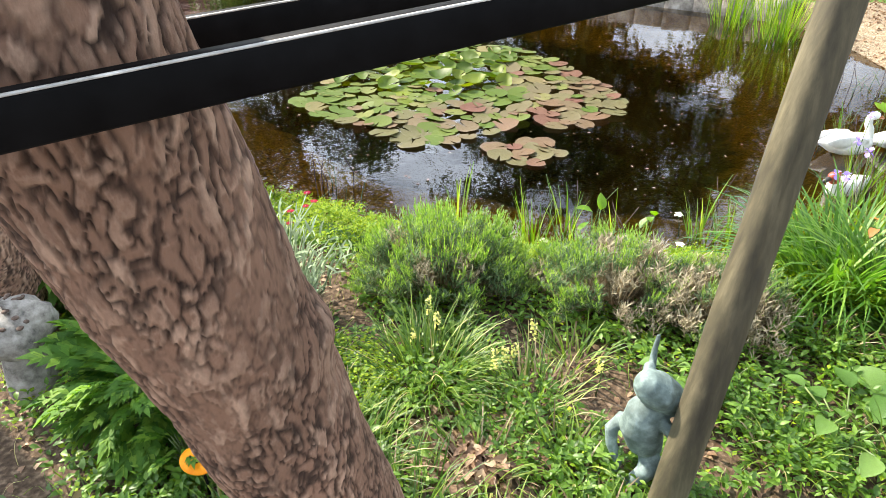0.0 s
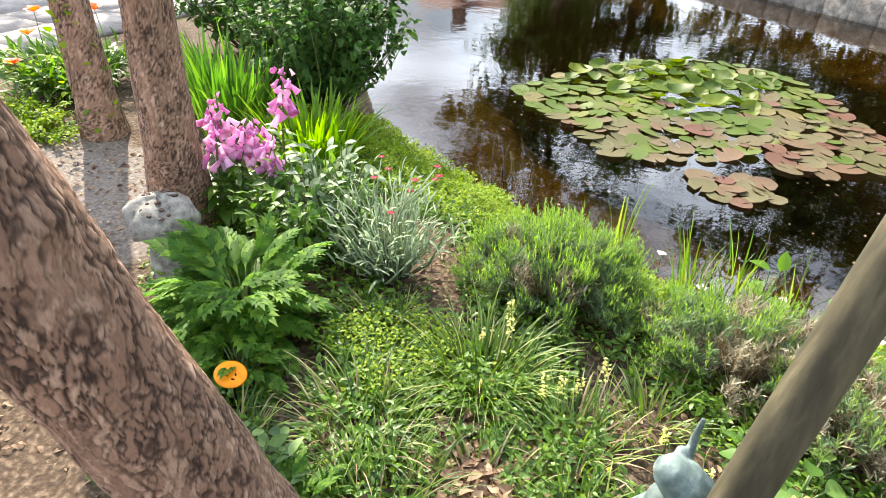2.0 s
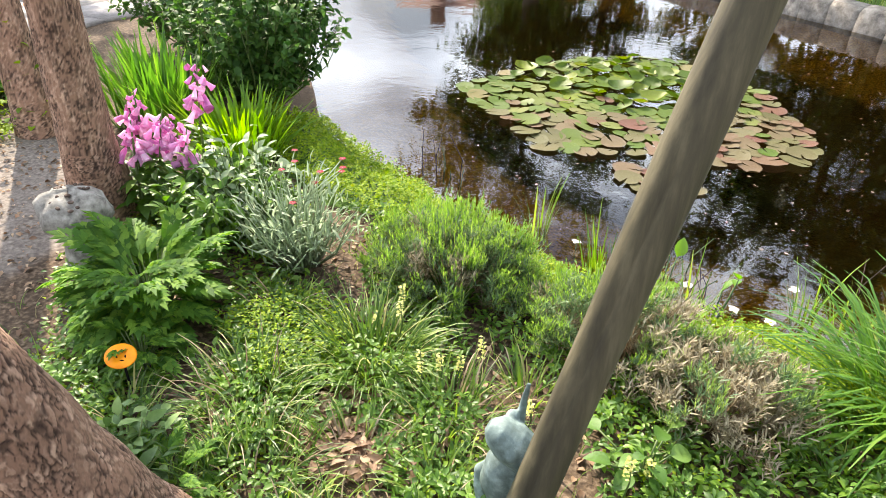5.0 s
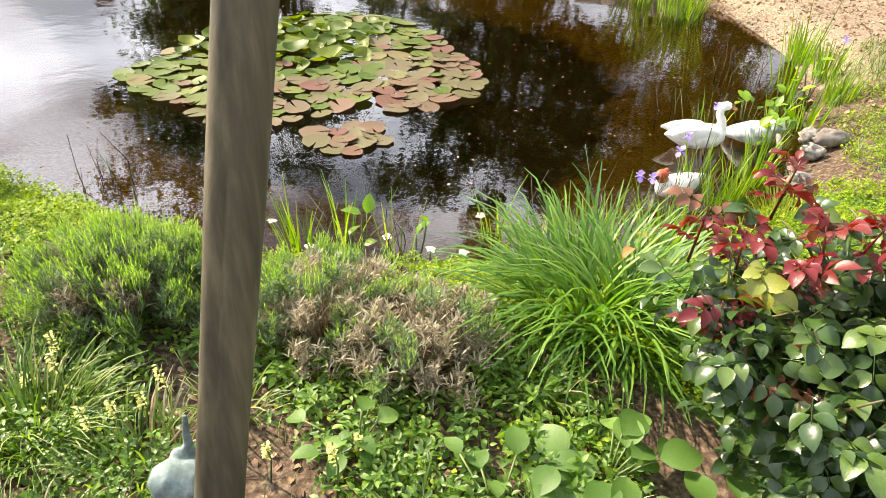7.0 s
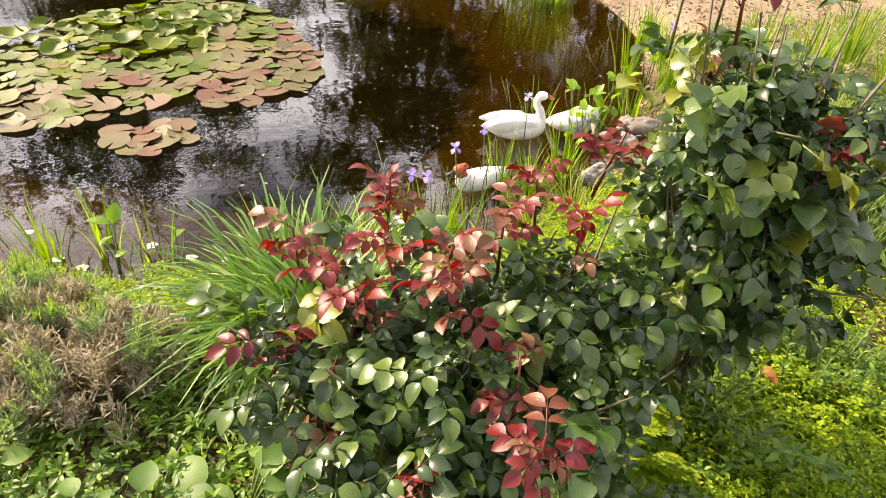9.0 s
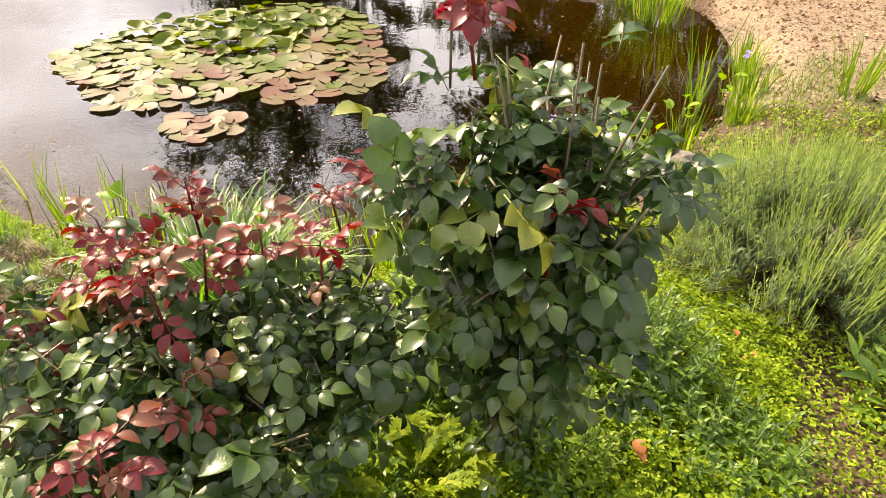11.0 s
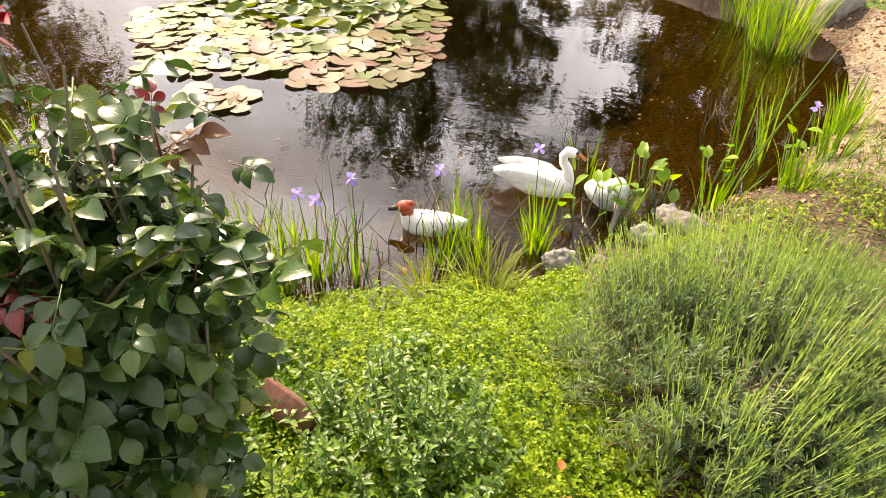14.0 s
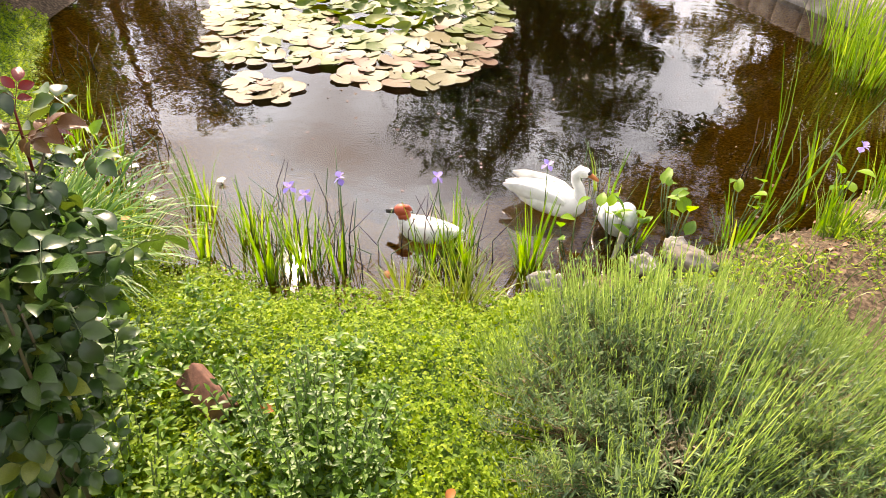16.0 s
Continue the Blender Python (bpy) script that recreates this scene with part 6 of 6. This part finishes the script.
scatter("tall_sprigs", "taller mid-green leafy shoots among the groundcover", "groundcover", [(2.2, 1.5), (3.3, 1.2), (3.5, 1.9), (3.3, 2.6), (2.6, 2.5), (2.0, 2.2)], 1200, SPRIG_B, (0.045, 0.085), L_HERB, (-0.3, 0.3), (0.0, 0.06), -0.05, patch=0.05, seed=22, mound=0.12)
scatter("border_sprigs", "fresh green leafy weeds standing in the border", "weeds", [(-1.1, 0.9), (-0.4, 0.75), (1.5, 0.9), (1.6, 1.8), (0.3, 1.95), (-0.3, 2.2), (-0.5, 1.9)], 2800, SPRIG_B, (0.045, 0.085), L_HERB, (-0.25, 0.25), (0.0, 0.04), -0.05, patch=-0.15, seed=23, mound=0.03)
scatter("bank_moss", "fine yellowish moss at the water's edge", "moss", BANK, 60000, LEAF3, (0.006, 0.012), L_MOSSY, (-0.2, 0.9), (0.0, 0.03), 0.06, seed=2, mound=0.05)
BED = [(-1.2, 0.95), (-0.5, 0.72), (0.5, 0.75), (1.4, 0.85), (1.6, 1.3), (1.6, 2.2), (0.6, 2.5), (-0.3, 2.5), (-1.3, 2.4), (-1.5, 1.6)]
scatter("border_weeds", "small mixed green weeds through the border", "weeds", BED, 16000, LEAF5, (0.018, 0.042), L_HERB, (-0.1, 0.9), (0.0, 0.07), -0.05, patch=-0.1, seed=3)
scatter("border_weeds", "yellow-green seedlings through the border", "weeds", BED, 14000, LEAF3, (0.012, 0.026), L_COVER, (-0.1, 0.8), (0.0, 0.06), -0.05, patch=0.1, seed=4)
scatter("clover_patch", "fresh light green clover patch in the border", "clover", [(-0.62, 1.45), (-0.5, 1.72), (-0.25, 1.75), (-0.12, 1.5), (-0.3, 1.3)], 4200, LEAF3, (0.009, 0.018), L_COVER, (-0.2, 0.6), (0.0, 0.1), -0.05, seed=31)
scatter("border_grass", "thin arching grass through the border", "grass", BED, 1500, GRASS3, (0.05, 0.13), L_GRASS, (-0.3, 0.3), (-0.01, 0.0), -0.05, seed=5)
scatter("leaf_litter", "dry brown leaf litter on the soil", "leaf litter", [(-2.6, 0.75), (1.7, 0.6), (1.5, 2.0), (-1.2, 2.4), (-2.9, 2.2)], 3600, leaf_t(0.5, 0.2, 0.5, 4), (0.014, 0.045), L_LITTER, (-0.3, 0.5), (0.0, 0.012), -0.2, seed=6)
scatter("litter_pile", "patch of pale dry leaves among the border grass", "leaf litter", [(-0.12, 1.2), (0.05, 1.12), (0.3, 1.2), (0.32, 1.42), (0.1, 1.48), (-0.1, 1.38)], 1500, leaf_t(0.5, 0.2, 0.5, 4), (0.025, 0.06), L_LITTER, (-0.4, 0.6), (0.0, 0.04), -0.2, seed=16)
scatter("front_weeds", "bright green low weeds at the path edge", "weeds", [(2.3, 1.3), (3.2, 1.0), (4.6, 1.2), (4.8, 2.5), (3.5, 2.45), (2.5, 2.1)], 30000, LEAF5, (0.012, 0.024), L_COVER, (-0.1, 0.9), (0.0, 0.08), -0.05, seed=7, mound=0.05)
scatter("sand_pebbles", "small stones and twigs on the sandy bank", "pebbles", [(3.6, 4.0), (6.5, 4.0), (6.8, 9.0), (4.0, 8.2)], 6000, leaf_t(0.8, 0.3, 0.6, 4), (0.015, 0.05), L_LITTER, (-0.4, 0.4), (0.0, 0.01), -0.05, seed=12)
scatter("bank_grass", "sparse grass on the sandy bank", "grass", [(3.3, 3.4), (4.2, 3.0), (6.5, 3.4), (6.5, 6.0), (4.3, 5.4)], 11000, GRASS3, (0.06, 0.17), L_GRASS, (-0.3, 0.3), (-0.01, 0.0), -0.03, patch=-0.5, seed=8)
scatter("bank_clover", "low yellow-green plants on the bank by the rocks", "weeds", [(3.2, 3.2), (4.4, 3.2), (5.6, 3.6), (5.2, 4.6), (3.9, 4.6)], 9000, LEAF5, (0.016, 0.034), L_COVER, (-0.1, 0.9), (0.0, 0.06), -0.03, patch=-0.2, seed=18)
scatter("floating_debris", "small petals and leaves floating on the pond", "floating leaves", [(-1.0, 2.9), (1.6, 2.6), (3.6, 4.5), (3.6, 7.5), (1.5, 8.5), (-1.5, 6.5)], 520, leaf_t(0.6, 0.05, 0.0, 3), (0.01, 0.03), L_LITTER, (-0.02, 0.02), (0, 0), 9, seed=9)


def arrowhead(cx, cy, n, seed):
    g = random.Random(seed)
    root = thing("arrowhead_plant", (cx, cy, gz(cx, cy)), "bright green water plant with upright broad leaves", "water plant", "arrowhead plants")
    h = Heap()
    h.many(leaf_t(0.6, 0.15, 0.2, 6, 0.4), np.zeros((1, 3)), np.eye(3)[None], np.ones((1, 3)))
    me = h.mesh("leaf")
    me.materials.append(L_STRAP)
    for i in range(n):
        x, y, z = g.uniform(-0.09, 0.09), g.uniform(-0.09, 0.09), g.uniform(0.12, 0.3)
        s = Heap()
        s.tube([(x * 0.3, y * 0.3, 0), (x * 0.8, y * 0.8, z * 0.6), (x, y, z)], [0.004, 0.003, 0.0025], 5)
        part("stalk", s, L_STEM, root)
        ob = part("leaf", me, None, root)
        k = g.uniform(0.055, 0.1)
        ob.location, ob.rotation_euler, ob.scale = (x, y, z), (g.uniform(0.3, 1.2), g.uniform(-0.4, 0.4), g.uniform(0, 6.28)), (k, k, k)


for i, (x, y, n) in enumerate([(3.12, 3.82, 10), (3.3, 4.15, 9), (3.0, 3.66, 6), (3.5, 4.45, 7), (3.85, 4.8, 6), (0.75, 2.68, 4), (0.98, 2.7, 3), (3.2, 4.35, 6)]):
    arrowhead(x, y, n, i)


def dead_stalks(cx, cy, r, n, seed):
    g = random.Random(seed)
    root = thing("old_reed_clump", (cx, cy, gz(cx, cy)), "thin dark dead reed stalks standing in the water", "reeds", "old reeds")
    for i in range(n):
        x, y = g.uniform(-r, r), g.uniform(-r, r)
        z = WATER_Z - gz(cx, cy) + g.uniform(0.06, 0.3)
        s = Heap()
        s.tube([(x, y, -0.02), (x + g.uniform(-0.02, 0.02), y + g.uniform(-0.02, 0.02), z * 0.5), (x + g.uniform(-0.09, 0.09), y + g.uniform(-0.09, 0.09), z)], [0.003, 0.0025, 0.0015], 5)
        part("stalk", s, M_BARK_DARK if i % 2 else L_STEM, root)


for i, (x, y, r, n) in enumerate([(2.0, 2.8, 0.22, 26), (2.3, 3.0, 0.15, 14), (2.45, 3.25, 0.12, 14), (1.75, 3.1, 0.2, 12), (2.6, 3.35, 0.15, 14), (0.75, 2.85, 0.3, 16), (3.55, 5.2, 0.2, 14), (2.9, 4.4, 0.25, 8), (-0.6, 3.35, 0.15, 10)]):
    dead_stalks(x, y, r, n, i)


def fallen_leaf(x, y, z, size, rot, seed):
    h = Heap()
    h.many(leaf_t(0.55, 0.2, 0.5, 6), np.zeros((1, 3)), turns(np.array([rot]), np.array([0.25]), np.array([0.2])), np.full((1, 3), size))
    single("fallen_leaf", h, L_FALLEN, (x, y, z), "curled orange-brown fallen leaf", "leaf", "fallen leaves")


for i, (x, y, z) in enumerate([(3.36, 2.2, 0.12), (3.42, 2.14, 0.1), (3.0, 1.72, 0.12), (3.2, 1.65, 0.1), (1.83, 2.3, 0.2), (1.75, 2.2, 0.22), (2.42, 3.05, -0.19), (2.85, 2.05, 0.2), (1.9, 1.8, 0.3)]):
    fallen_leaf(x, y, z, 0.045 + 0.012 * (i % 3), i * 1.7, i)
